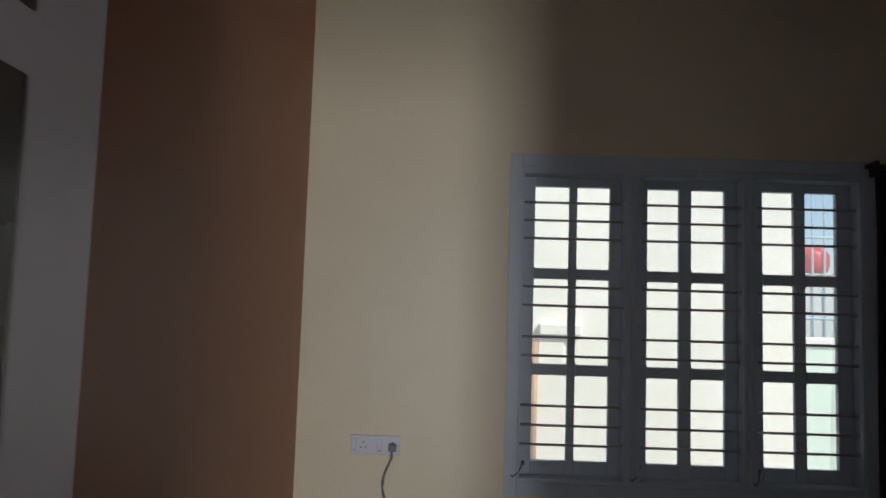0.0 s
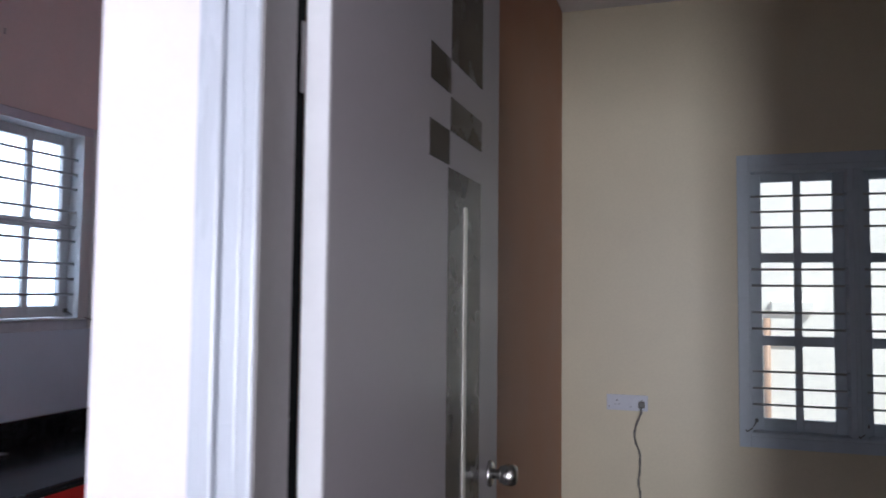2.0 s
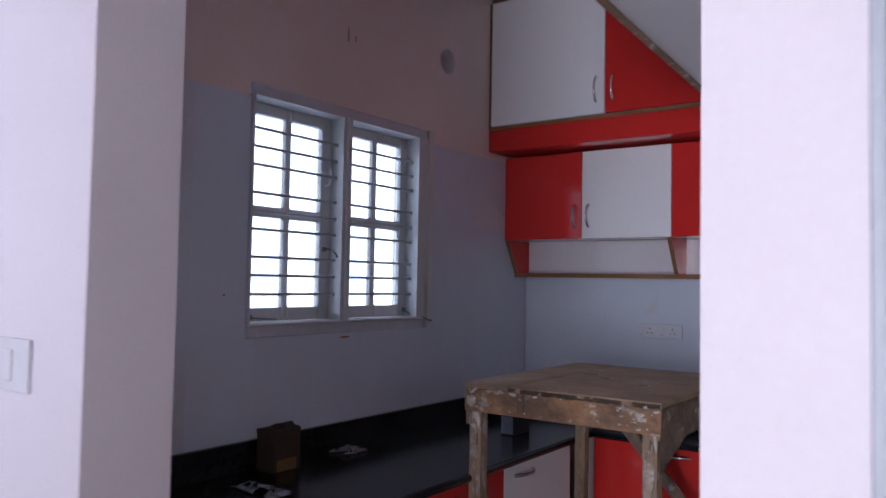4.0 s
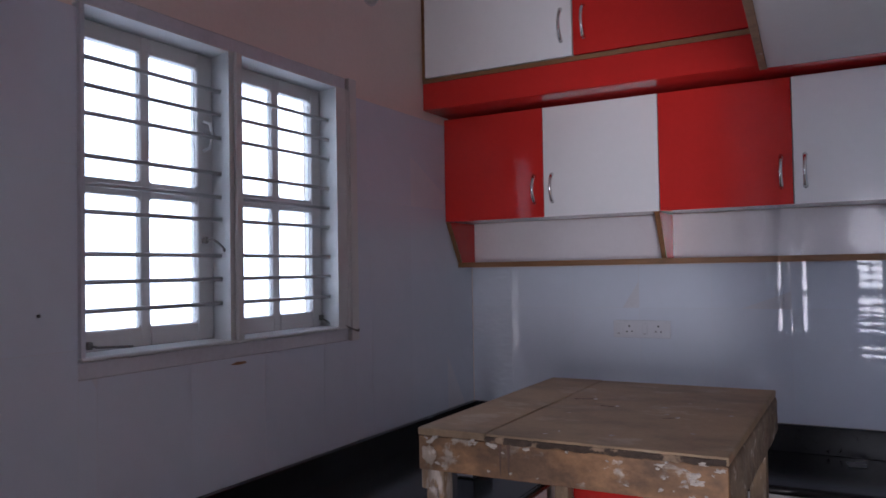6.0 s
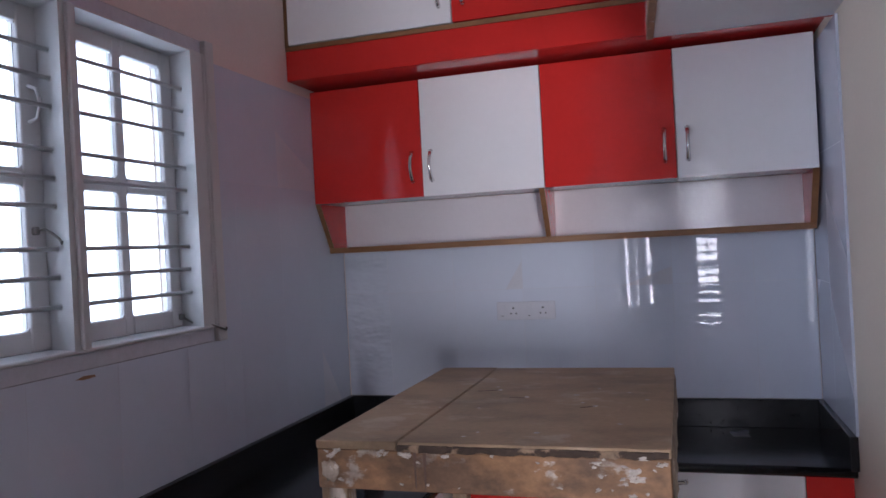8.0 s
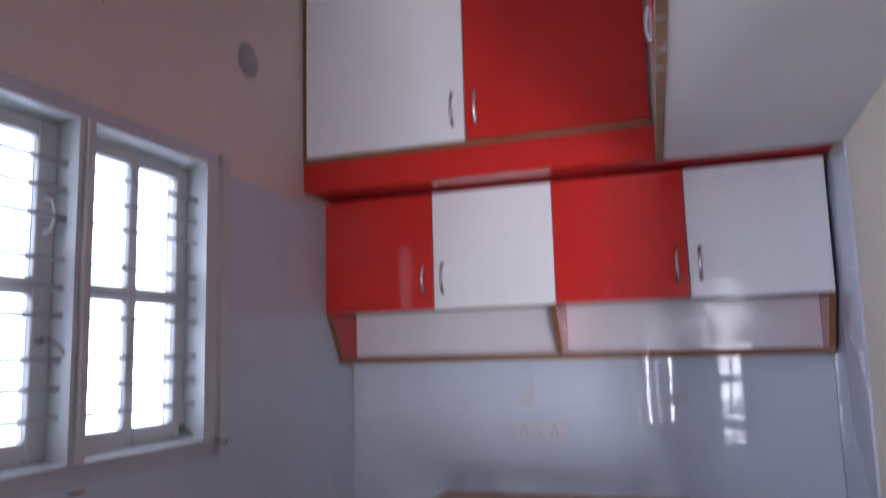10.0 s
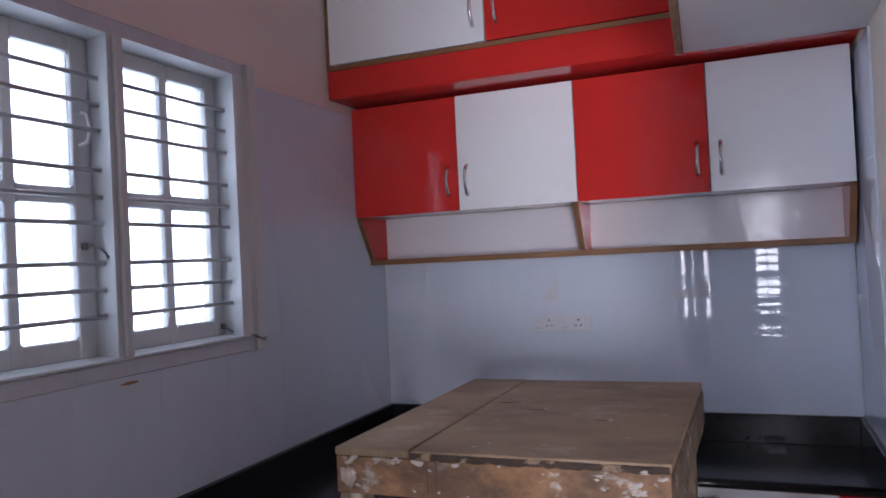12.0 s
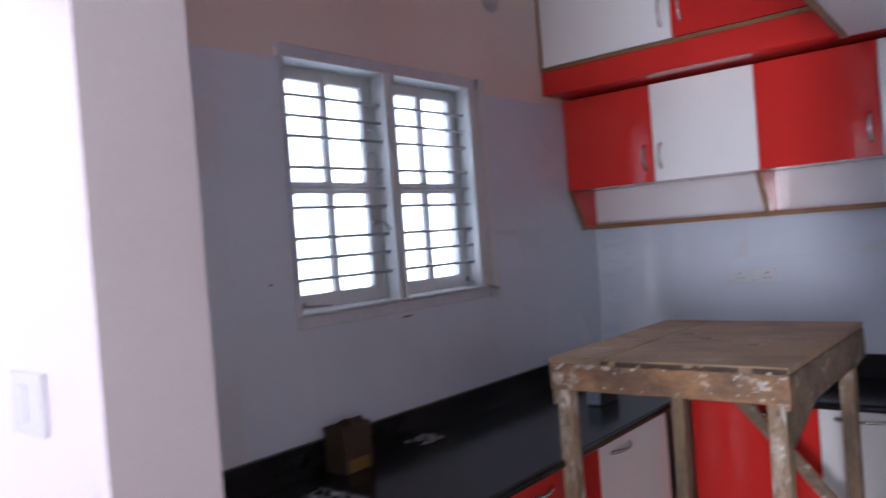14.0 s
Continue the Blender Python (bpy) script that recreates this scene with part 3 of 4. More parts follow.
def door_panel(parent, x0, x1, y0, y1, z0, z1, mat, name="door"):
    return part(name, bm_box(x0, x1, y0, y1, z0, z1, 0.0022, 2), mat, parent)


# wall cabinets, each with its door, over an open shelf with tapered brackets
UB = (-2.845, -2.367, -1.882, -1.400, -0.935)
UY = 2.957
for i in range(4):
    a, b = UB[i], UB[i + 1]
    red = i % 2 == 0
    cab = thing("wall_cabinet", ("red" if red else "white") + " glossy laminate wall cabinet with chrome handle", "cabinet", "wall cabinets over the worktop")
    part("body", bm_box(a + 0.001, b - 0.001, UY + 0.019, YB - 0.003, 1.757, 2.222), M_INSIDE, cab)
    dr = door_panel(cab, a + 0.0015, b - 0.0015, UY, UY + 0.018, 1.755, 2.22, M_RED if red else M_WHITE)
    hx = b - 0.04 if red else a + 0.04
    bow_handle("handle", dr, (hx, UY, 1.875), 0.115, (0, 0, 1), (0, -1, 0))

shelf = thing("open_wall_shelf", "open wall shelf with red tapered brackets and wood edging", "shelf")
SZ = 1.567


def taper(x0, x1, mat, name, front=0.0):
    return part(name, bm_prism([(UY + 0.012 - front, 1.754), (YB - 0.004, 1.754), (YB - 0.004, SZ), (3.085 - front, SZ)], "x", x0, x1), mat, shelf)


for x0, x1 in ((UB[0], UB[0] + 0.018), (-1.905, -1.887), (UB[4] - 0.020, UB[4])):
    taper(x0, x1, M_RED, "bracket")
    part("lipping", bm_prism([(UY + 0.008, 1.754), (UY + 0.0118, 1.754), (3.0848, SZ), (3.080, SZ)], "x", x0 - 0.001, x1 + 0.001), M_LIP, shelf)
part("board", bm_box(UB[0], UB[4], 3.088, YB - 0.004, SZ - 0.018, SZ), M_INSIDE, shelf)
part("front_lipping", bm_box(UB[0], UB[4], 3.076, 3.0875, SZ - 0.020, SZ + 0.003, 0.001, 1), M_LIP, shelf, "brown wood edging")
part("back_panel", bm_box(UB[0] + 0.019, UB[4] - 0.021, YB - 0.016, YB - 0.004, SZ + 0.001, 1.754), M_INSIDE, shelf, "white film-covered back panel")

# loft over the cabinets: red fascia and soffit, wood edging, doors up to the ceiling
LY = 2.79
fascia = thing("loft_fascia", "red laminate loft fascia and soffit over wall cabinets", "loft shelf")
part("fascia_board", bm_box(XL + 0.001, -1.40, LY, LY + 0.018, 2.236, 2.352, 0.002, 1), M_RED, fascia)
part("soffit", bm_box(XL + 0.001, XR - 0.002, LY + 0.0185, YB - 0.003, 2.2355, 2.250), M_RED, fascia)
part("edge_lipping", bm_box(XL + 0.001, -1.45, LY - 0.003, LY + 0.018, 2.3525, 2.370, 0.001, 1), M_LIP, fascia, "brown wood edging")
part("side_lipping", bm_box(XL + 0.001, XL + 0.014, LY - 0.003, LY + 0.018, 2.3705, 3.067), M_LIP, fascia, "brown wood edging")
part("top_lipping", bm_box(XL + 0.0145, -1.45, LY - 0.002, LY + 0.018, 3.068, ZK - 0.001), M_DARKLIP, fascia, "brown wood edging")
for i, (a, b) in enumerate(((XL + 0.016, -2.167), (-2.164, -1.490))):
    cab = thing("loft_cabinet", ("red" if i else "white") + " glossy laminate loft cabinet up to the ceiling", "cabinet", "loft cabinets")
    part("body", bm_box(a + 0.001, b - 0.001, LY + 0.0185, YB - 0.004, 2.372, 3.066), M_INSIDE, cab)
    dr = door_panel(cab, a + 0.001, b - 0.001, LY - 0.006, LY + 0.012, 2.374, 3.066, M_RED if i else M_WHITE)
    bow_handle("handle", dr, (a + 0.045 if i else b - 0.045, LY - 0.006, 2.50), 0.125, (0, 0, 1), (0, -1, 0))

# side loft along the east wall: soffit seen from below, raw wood front edge
side = thing("side_loft", "white loft with raw wood front edge along side wall", "loft shelf")
part("soffit", bm_prism([(-1.315, 0.262), (XR - 0.002, 0.262), (XR - 0.002, LY - 0.075), (-1.454, LY - 0.075)], "z", 2.205, 2.222), M_SOFFIT, side)
part("raw_edge", bm_prism([(-1.339, 0.262), (-1.316, 0.262), (-1.455, LY - 0.075), (-1.478, LY - 0.075)], "z", 2.200, 2.245, 0.002), M_ROUGHWOOD, side, "raw wood front edge with paint smears")
for y0, y1, mt in ((0.27, 1.10, M_WHITE), (1.105, 1.93, M_RED), (1.935, LY - 0.082, M_WHITE)):
    f = lambda y: -1.339 - 0.139 * (y - 0.262) / (LY - 0.337)
    dpan = part("door", bm_prism([(f(y0), y0), (f(y0) + 0.018, y0), (f(y1) + 0.018, y1), (f(y1), y1)], "z", 2.247, ZK - 0.01, 0.002), mt, side)
    if y0 > 1.9:
        bow_handle("handle", dpan, (f(2.32), 2.32, 2.52), 0.085, (0, 0, 1), (-1, 0, 0), 0.006)
part("end_panel", bm_prism([(-1.475, LY - 0.079), (XR - 0.002, LY - 0.079), (XR - 0.002, LY - 0.062), (-1.475, LY - 0.062)], "z", 2.205, 2.235), M_RED, side)

# base cabinets
LF, BF = CX - 0.030, CY + 0.030


def base_left(y0, y1, mat, label):
    cab = thing("base_cabinet", label, "cabinet", "base cabinets under the worktop")
    part("body", bm_box(XL + 0.003, LF - 0.019, y0 + 0.001, y1 - 0.001, 0.10, ZT - (0.205 if y0 < 0.9 else 0.031)), M_INSIDE, cab)
    dr = door_panel(cab, LF - 0.018, LF, y0 + 0.0015, y1 - 0.0015, 0.11, ZT - 0.034, mat)
    bow_handle("handle", dr, (LF, y0 + 0.16, 0.712), 0.15, (0, 1, 0), (1, 0, 0))
    part("plinth", bm_box(XL + 0.05, LF - 0.06, y0 + 0.001, y1 - 0.001, 0.0, 0.0995), M_DARK, cab)


def base_back(x0, x1, mat, label, handle=True):
    cab = thing("base_cabinet", label, "cabinet", "base cabinets under the worktop")
    part("body", bm_box(x0 + 0.001, x1 - 0.001, BF + 0.019, YB - 0.003, 0.10, ZT - 0.031), M_INSIDE, cab)
    dr = door_panel(cab, x0 + 0.0015, x1 - 0.0015, BF, BF + 0.018, 0.11, ZT - 0.034, mat)
    if handle:
        bow_handle("handle", dr, ((x1 - 0.14) if mat is M_RED else x0 + 0.15, BF, 0.728), 0.17, (1, 0, 0), (0, -1, 0))
    part("plinth", bm_box(x0 + 0.001, x1 - 0.001, BF + 0.06, YB - 0.05, 0.0, 0.0995), M_DARK, cab)


RL, WL = "red glossy laminate base cabinet under black worktop", "white glossy laminate base cabinet under black worktop"
base_left(0.27, 0.80, M_RED, RL)
base_left(0.80, 1.35, M_WHITE, WL)
base_left(1.35, 1.93, M_RED, RL)
base_left(1.93, 2.53, M_WHITE, WL)
base_back(-2.185, -1.66, M_RED, RL)
base_back(-1.66, -1.06, M_WHITE, WL)
base_back(-1.06, XR - 0.004, M_RED, RL, False)

# ---- work table ----
table = thing("work_table", "worn plywood work table splashed with white paint", "table")
TX0, TX1, TY0, TY1, TZ = -2.185, -1.440, 1.590, 2.545, 1.142
SEAM = -1.998
part("top_board", bm_box(TX0, SEAM - 0.0015, TY0, TY1, TZ - 0.019, TZ, 0.003, 2), M_PLY, table, "worn plywood top board")
part("top_board", bm_box(SEAM + 0.0015, TX1, TY0 + 0.002, TY1 - 0.004, TZ - 0.020, TZ - 0.001, 0.003, 2), M_PLY, table, "worn plywood top board")
chip = bmesh.new()
random.seed(21)
xs = [SEAM + 0.002 + i * (TX1 - 0.006 - SEAM) / 44 for i in range(45)]
rows = [[chip.verts.new((x, TY0 - random.uniform(0.0005, 0.004), z + random.uniform(-0.003, 0.002))) for x in xs] for z in (TZ - 0.020, TZ - 0.014, TZ - 0.008)]
rows.append([chip.verts.new((x, TY0 + 0.003, TZ - 0.006)) for x in xs])
rows.insert(0, [chip.verts.new((x, TY0 + 0.004, TZ - 0.019)) for x in xs])
for a, b in zip(rows, rows[1:]):
    for i in range(44):
        chip.faces.new((a[i], a[i + 1], b[i + 1], b[i]))
part("ply_edge", chip, M_GRIME, table, "dark chipped board edge")
part("apron", bm_box(TX0 + 0.002, TX1 - 0.0012, TY0 + 0.001, TY0 + 0.030, TZ - 0.105, TZ - 0.0205, 0.003, 2), M_APRON, table, "front apron splashed with paint")
part("apron", bm_box(TX0 + 0.03, TX1 - 0.03, TY1 - 0.034, TY1 - 0.006, TZ - 0.105, TZ - 0.0205, 0.003, 2), M_APRON, table)
part("apron", bm_box(TX0 + 0.001, TX0 + 0.028, TY0 + 0.031, TY1 - 0.006, TZ - 0.105, TZ - 0.0205, 0.003, 2), M_APRON, table)
part("apron", bm_box(TX1 - 0.029, TX1 - 0.001, TY0 + 0.0305, TY1 - 0.006, TZ - 0.125, TZ - 0.0205, 0.003, 2), M_APRON, table)
for x0, y0 in ((TX0 + 0.005, TY0 + 0.031), (TX1 - 0.075, TY0 + 0.031), (TX0 + 0.03, TY1 - 0.085), (TX1 - 0.075, TY1 - 0.085)):
    part("leg", bm_box(x0, x0 + 0.050, y0, y0 + 0.050, 0.0, TZ - 0.021, 0.004, 2), M_LEG, table, "scuffed pale wooden leg")
part("corner_block", bm_box(TX0 + 0.004, TX0 + 0.022, TY0 + 0.008, TY0 + 0.030, TZ - 0.155, TZ - 0.1055, 0.003, 1), M_LEG, table)
brace = part("brace", bm_box(-0.415, 0.415, -0.010, 0.010, -0.024, 0.024, 0.003, 1), M_CAKE, table, "grey-brown diagonal wooden brace")
brace.matrix_basis = pose(-1.745, TY1 - 0.10, 0.71, 0, 48.5, 0)
for cx, cy, sx, sy, z0, z1, seed in ((TX0 + 0.030, TY0 + 0.001, 0.045, 0.005, TZ - 0.095, TZ - 0.035, 1), (TX1 - 0.05, TY0 + 0.0295, 0.045, 0.006, 0.72, 1.03, 4), (TX0 + 0.03, TY0 + 0.0295, 0.040, 0.006, 0.80, 1.02, 5)):
    random.seed(seed)
    cr = bmesh.new()
    bmesh.ops.create_icosphere(cr, subdivisions=3, radius=0.5)
    for v in cr.verts:
        f = 0.75 + 0.5 * noise.noise(v.co * 4.0 + Vector((seed * 7.0, 0, 0)))
        v.co = Vector((cx + sx * v.co.x * f, cy + sy * v.co.y * f, (z0 + z1) / 2 + (z1 - z0) * v.co.z * f))
    part("plaster_crust", cr, M_CRUST, table, "dried grey plaster crust", True)
random.seed(17)
cake = bmesh.new()
steps, levels = 48, 9
lattice = []
for i in range(steps + 1):
    f = i / steps
    y = TY0 + 0.002 + f * (TY1 - TY0 - 0.010)
    low = TZ - 0.135 - 0.085 * max(0.0, 1 - f / 0.26) + 0.012 * noise.noise(Vector((y * 9, 3.1, 0)))
    col = []
    for k in range(levels + 1):
        z = TZ - 0.021 + (low - TZ + 0.021) * k / levels
        bulge = 0.0035 + 0.006 * noise.noise(Vector((y * 16, z * 22, 1.7))) + 0.003 * noise.noise(Vector((y * 55, z * 60, 4.2)))
        col.append(cake.verts.new((TX1 - 0.0005 + (max(0.0008, bulge) if 0 < k < levels else 0.0006), y, z)))
    lattice.append(col)
for a, b in zip(lattice, lattice[1:]):
    for k in range(levels):
        cake.faces.new((a[k], b[k], b[k + 1], a[k + 1]))
back = [[cake.verts.new((TX1 - 0.0045, v.co.y, v.co.z)) for v in (c[0], c[-1])] for c in lattice]
for a, b, p, q in zip(lattice, lattice[1:], back, back[1:]):
    cake.faces.new((a[0], b[0], q[0], p[0]))
    cake.faces.new((a[-1], b[-1], q[1], p[1]))
    cake.faces.new((p[0], q[0], q[1], p[1]))
part("plaster_cake", cake, M_CAKE, table, "side apron caked with grey-brown plaster", True)
random.seed(11)
# dried paint: a cluster at each end of the apron, smears along its upper edge, the odd drop between
SPOTS = [(random.gauss(TX1 - 0.085, 0.035), random.uniform(TZ - 0.095, TZ - 0.018), random.uniform(0.002, 0.007)) for k in range(15)]
SPOTS += [(random.gauss(TX0 + 0.035, 0.02), random.uniform(TZ - 0.09, TZ - 0.018), random.uniform(0.003, 0.007)) for k in range(6)]
SPOTS += [(random.uniform(TX0 + 0.10, TX1 - 0.12), random.gauss(TZ - 0.026, 0.004), random.uniform(0.002, 0.006)) for k in range(14)]
SPOTS += [(random.uniform(TX0 + 0.10, TX1 - 0.12), random.uniform(TZ - 0.10, TZ - 0.03), random.uniform(0.002, 0.005)) for k in range(8)]
for bx, bz, r in SPOTS:
    bx = min(max(bx, TX0 + 0.012), TX1 - 0.016)
    sp = bmesh.new()
    n = 15
    wide, tall, tilt = random.uniform(0.9, 2.4), random.uniform(0.6, 1.2), random.uniform(-0.6, 0.6)
    out = [random.uniform(0.45, 1.35) for i in range(n)]
    ring, crown = [], []
    for i in range(n):
        a = 2 * math.pi * i / n
        u, v = r * wide * out[i] * math.cos(a), r * tall * out[i] * math.sin(a)
        u, v = u * math.cos(tilt) - v * math.sin(tilt), u * math.sin(tilt) + v * math.cos(tilt)
        ring.append(sp.verts.new((bx + u, TY0 + 0.0009, bz + v)))
        crown.append(sp.verts.new((bx + u * 0.6, TY0 - 0.0012 - r * 0.1, bz + v * 0.6)))
    for i in range(n):
        j = (i + 1) % n
        sp.faces.new((ring[i], ring[j], crown[j], crown[i]))
    sp.faces.new(crown)
    part("paint_splash", sp, M_SPLASH, table, "dried white paint splash")
# two dark drip marks run down the apron
for x, w in ((TX0 + 0.225, 0.006), (TX0 + 0.246, 0.007)):
    part("drip_mark", bm_prism([(x, TZ - 0.022), (x + w, TZ - 0.022), (x + w * 0.8, TZ - 0.075), (x + w * 0.55, TZ - 0.100), (x + w * 0.2, TZ - 0.085)], "y", TY0 + 0.0002, TY0 + 0.0022), M_DARKLIP, table, "dark drip mark")
# scratches across the top with loose chips of paint at their ends
for x, y, length, turn in ((-1.935, 2.150, 0.060, 18), (-1.835, 2.060, 0.045, -8), (-1.640, 1.955, 0.035, 25)):
    mark = part("scratch", bm_prism([(-length / 2, 0.0), (0.0, -0.0022), (length / 2, -0.0006), (length / 2, 0.0012), (0.0, 0.0016)], "z", -0.0006, 0.0007), M_DARKLIP, table, "dark scratch in the top")
    mark.matrix_basis = pose(x, y, TZ, 0, 0, turn)
    flake = part("paint_fleck", bm_prism([(-0.004, -0.003), (0.005, -0.004), (0.007, 0.002), (0.0, 0.005), (-0.006, 0.002)], "z", -0.0005, 0.0018), M_SPLASH, table)
    flake.matrix_basis = pose(x + 0.55 * length, y + 0.008, TZ, 0, 0, turn * 2)
for k in range(12):
    bx, by = random.uniform(TX0 + 0.05, TX1 - 0.04), random.uniform(TY0 + 0.05, TY1 - 0.3)
    sp = bmesh.new()
    r = random.uniform(0.003, 0.008)
    ring = [sp.verts.new((bx + r * random.uniform(0.6, 1.6) * math.cos(2 * math.pi * i / 8), by + r * random.uniform(0.6, 1.6) * math.sin(2 * math.pi * i / 8), TZ + 0.0003)) for i in range(8)]
    mid = sp.verts.new((bx, by, TZ + 0.0016))
    for i in range(8):
        sp.faces.new((ring[i], ring[(i + 1) % 8], mid))
    part("paint_fleck", sp, M_SPLASH, table)

# ---- switches, sockets, small things ----


def socket_plate(name, label, cx, z, width, height, y, sockets, switches, mat):
    t = thing(name, label, "socket")
    part("plate", bm_box(cx - width / 2, cx + width / 2, y - 0.010, y, z - height / 2, z + height / 2, 0.003, 2), mat, t)
    for u in sockets:
        f = part("outlet", bm_box(cx + u - 0.020, cx + u + 0.020, y - 0.0115, y - 0.0095, z - height * 0.40, z + height * 0.40, 0.001, 1), mat, t)
        for dx, dz, r in ((0, 0.013, 0.0042), (-0.011, -0.010, 0.0034), (0.011, -0.010, 0.0034)):
            part("pin_hole", bm_tube([(cx + u + dx, y - 0.0125, z + dz), (cx + u + dx, y - 0.0100, z + dz)], r, 8), M_DARK, f)
    for u in switches:
        sw = part("rocker", bm_box(cx + u - 0.011, cx + u + 0.011, y - 0.014, y - 0.0095, z - height * 0.33, z + height * 0.33, 0.002, 1), mat, t)
        part("mark", bm_box(cx + u - 0.004, cx + u + 0.004, y - 0.0148, y - 0.0138, z - height * 0.28, z - height * 0.24), M_DARK, sw)
    return t


socket_plate("kitchen_socket", "white twin socket plate on tiled wall", -2.03, 1.268, 0.245, 0.075, YB - 0.010, (-0.052, 0.072), (-0.098, 0.015), M_SOCK)
bsock = socket_plate("bedroom_socket", "white socket plate with plugged-in hanging cable", -0.420, 0.868, 0.226, 0.088, YW, (-0.055, 0.080), (-0.098, 0.020), M_SOCK)
plug = thing("cable_with_plug", "grey twisted cable plugged into bedroom socket", "cable")
part("plug", bm_box(-0.358, -0.322, YW - 0.045, YW - 0.0117, 0.845, 0.880, 0.006, 2), M_CABLE, plug)
pts = [(-0.340 - 0.026 * math.exp(-((i - 4) / 2.5) ** 2) - 0.012 * min(1, i / 4) + 0.005 * math.sin(i * 0.9), YW - 0.030 + 0.006 * math.cos(i * 0.7), 0.848 - 0.033 * i) for i in range(26)]
part("cord", bm_tube(pts, 0.0045, 6), M_CABLE, plug, smooth=True)
pts = [(x + 0.006 * math.sin(i * 1.9), y - 0.006 * math.cos(i * 1.9), z) for i, (x, y, z) in enumerate(pts)]
part("cord", bm_tube(pts, 0.004, 6), M_CABLE, plug, smooth=True)

switch = thing("light_switch", "white light switch on the hall wall", "switch")
part("plate", bm_box(-2.370, -2.236, YW0 - 0.010, YW0, 1.258, 1.372, 0.003, 2), M_PLASTIC, switch)
part("rocker", bm_box(-2.330, -2.300, YW0 - 0.014, YW0 - 0.0098, 1.280, 1.350, 0.002, 1), M_PLASTIC, switch)

vent = thing("vent_pipe", "round grey vent pipe mouth in the kitchen wall", "vent")
n = 32


def vent_ring(bm, x, r):
    return [bm.verts.new((x, VY + r * math.cos(2 * math.pi * i / n), VZ + r * math.sin(2 * math.pi * i / n))) for i in range(n)]


def bridge(bm, a, b):
    for i in range(n):
        bm.faces.new((a[i], a[(i + 1) % n], b[(i + 1) % n], b[i]))


# plaster patch round the mouth, the pipe itself, and its bend closing the far end
patch = bmesh.new()
square = []
for i in range(n):
    a = 2 * math.pi * i / n
    r = 0.075 / max(abs(math.cos(a)), abs(math.sin(a)))
    square.append((VY + r * math.cos(a), VZ + r * math.sin(a)))
front, back = ([patch.verts.new((x, y, z)) for y, z in square] for x in (XL, XL - 0.02))
bridge(patch, front, vent_ring(patch, XL, 0.0665))
bridge(patch, back, vent_ring(patch, XL - 0.02, 0.0665))
bridge(patch, front, back)
part("plaster_patch", patch, M_KWALL, vent, "painted plaster round the pipe")
pipe = bmesh.new()
rings = [vent_ring(pipe, x, r) for x, r in ((XL - 0.10, 0.066), (XL + 0.003, 0.066), (XL + 0.004, 0.0635), (XL + 0.003, 0.061), (XL - 0.10, 0.061))]
for a, b in zip(rings, rings[1:]):
    bridge(pipe, a, b)
part("pipe_rim", pipe, M_OUTGREY, vent, smooth=True)
bend = bmesh.new()
rings = [vent_ring(bend, XL - 0.098 - d, r) for d, r in ((0.0, 0.0605), (0.02, 0.052), (0.035, 0.035), (0.04, 0.008))]
for a, b in zip(rings, rings[1:]):
    bridge(bend, a, b)
bend.faces.new(rings[-1])
part("pipe_bend", bend, M_OUTGREY, vent, smooth=True)

box_cover = thing("conduit_box", "small conduit box cover in the kitchen wall", "conduit box")
part("cover", bm_box(XL, XL + 0.003, 1.63, 1.70, 2.53, 2.61, 0.001, 1), M_KWALL, box_cover)
for y, z0, z1 in ((1.637, 2.545, 2.605), (1.683, 2.555, 2.58)):
    part("slot", bm_box(XL + 0.0025, XL + 0.0045, y - 0.004, y + 0.004, z0, z1), M_JAMB, box_cover)

# carton with a yellow band on the worktop
carton = thing("open_carton", "torn brown carton with yellow band on worktop", "box")
cb = bmesh.new()
c0 = (-2.825, -2.725, 1.165, 1.290)
CH = 0.155
bm_box(c0[0], c0[1], c0[2], c0[3], ZT, ZT + 0.004, bm=cb)
for b in ((c0[0], c0[0] + 0.005, c0[2], c0[3]), (c0[1] - 0.005, c0[1], c0[2], c0[3]), (c0[0], c0[1], c0[2], c0[2] + 0.005), (c0[0], c0[1], c0[3] - 0.005, c0[3])):
    bm_box(b[0], b[1], b[2], b[3], ZT + 0.001, ZT + CH, bm=cb)
bmesh.ops.subdivide_edges(cb, edges=cb.edges[:], cuts=3, use_grid_fill=True)
for v in cb.verts:
    k = (v.co.z - ZT) / CH
    v.co += noise.noise_vector(v.co * 22.0) * 0.012 * k
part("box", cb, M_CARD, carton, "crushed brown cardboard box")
part("band", bm_box(c0[1] - 0.001, c0[1] + 0.003, c0[2] + 0.01, c0[3] - 0.02, ZT + 0.003, ZT + 0.045, 0.002, 1), M_YELLOW, carton, "yellow printed band")
for y0, tilt in ((1.195, 70), (1.25, -50)):
    fl = part("flap", bm_box(-0.002, 0.002, -0.030, 0.030, 0.0, 0.035, 0.001, 1), M_CARD, carton)
    fl.matrix_basis = pose(c0[1] - 0.004, y0, ZT + CH - 0.004, 0, tilt, 8)


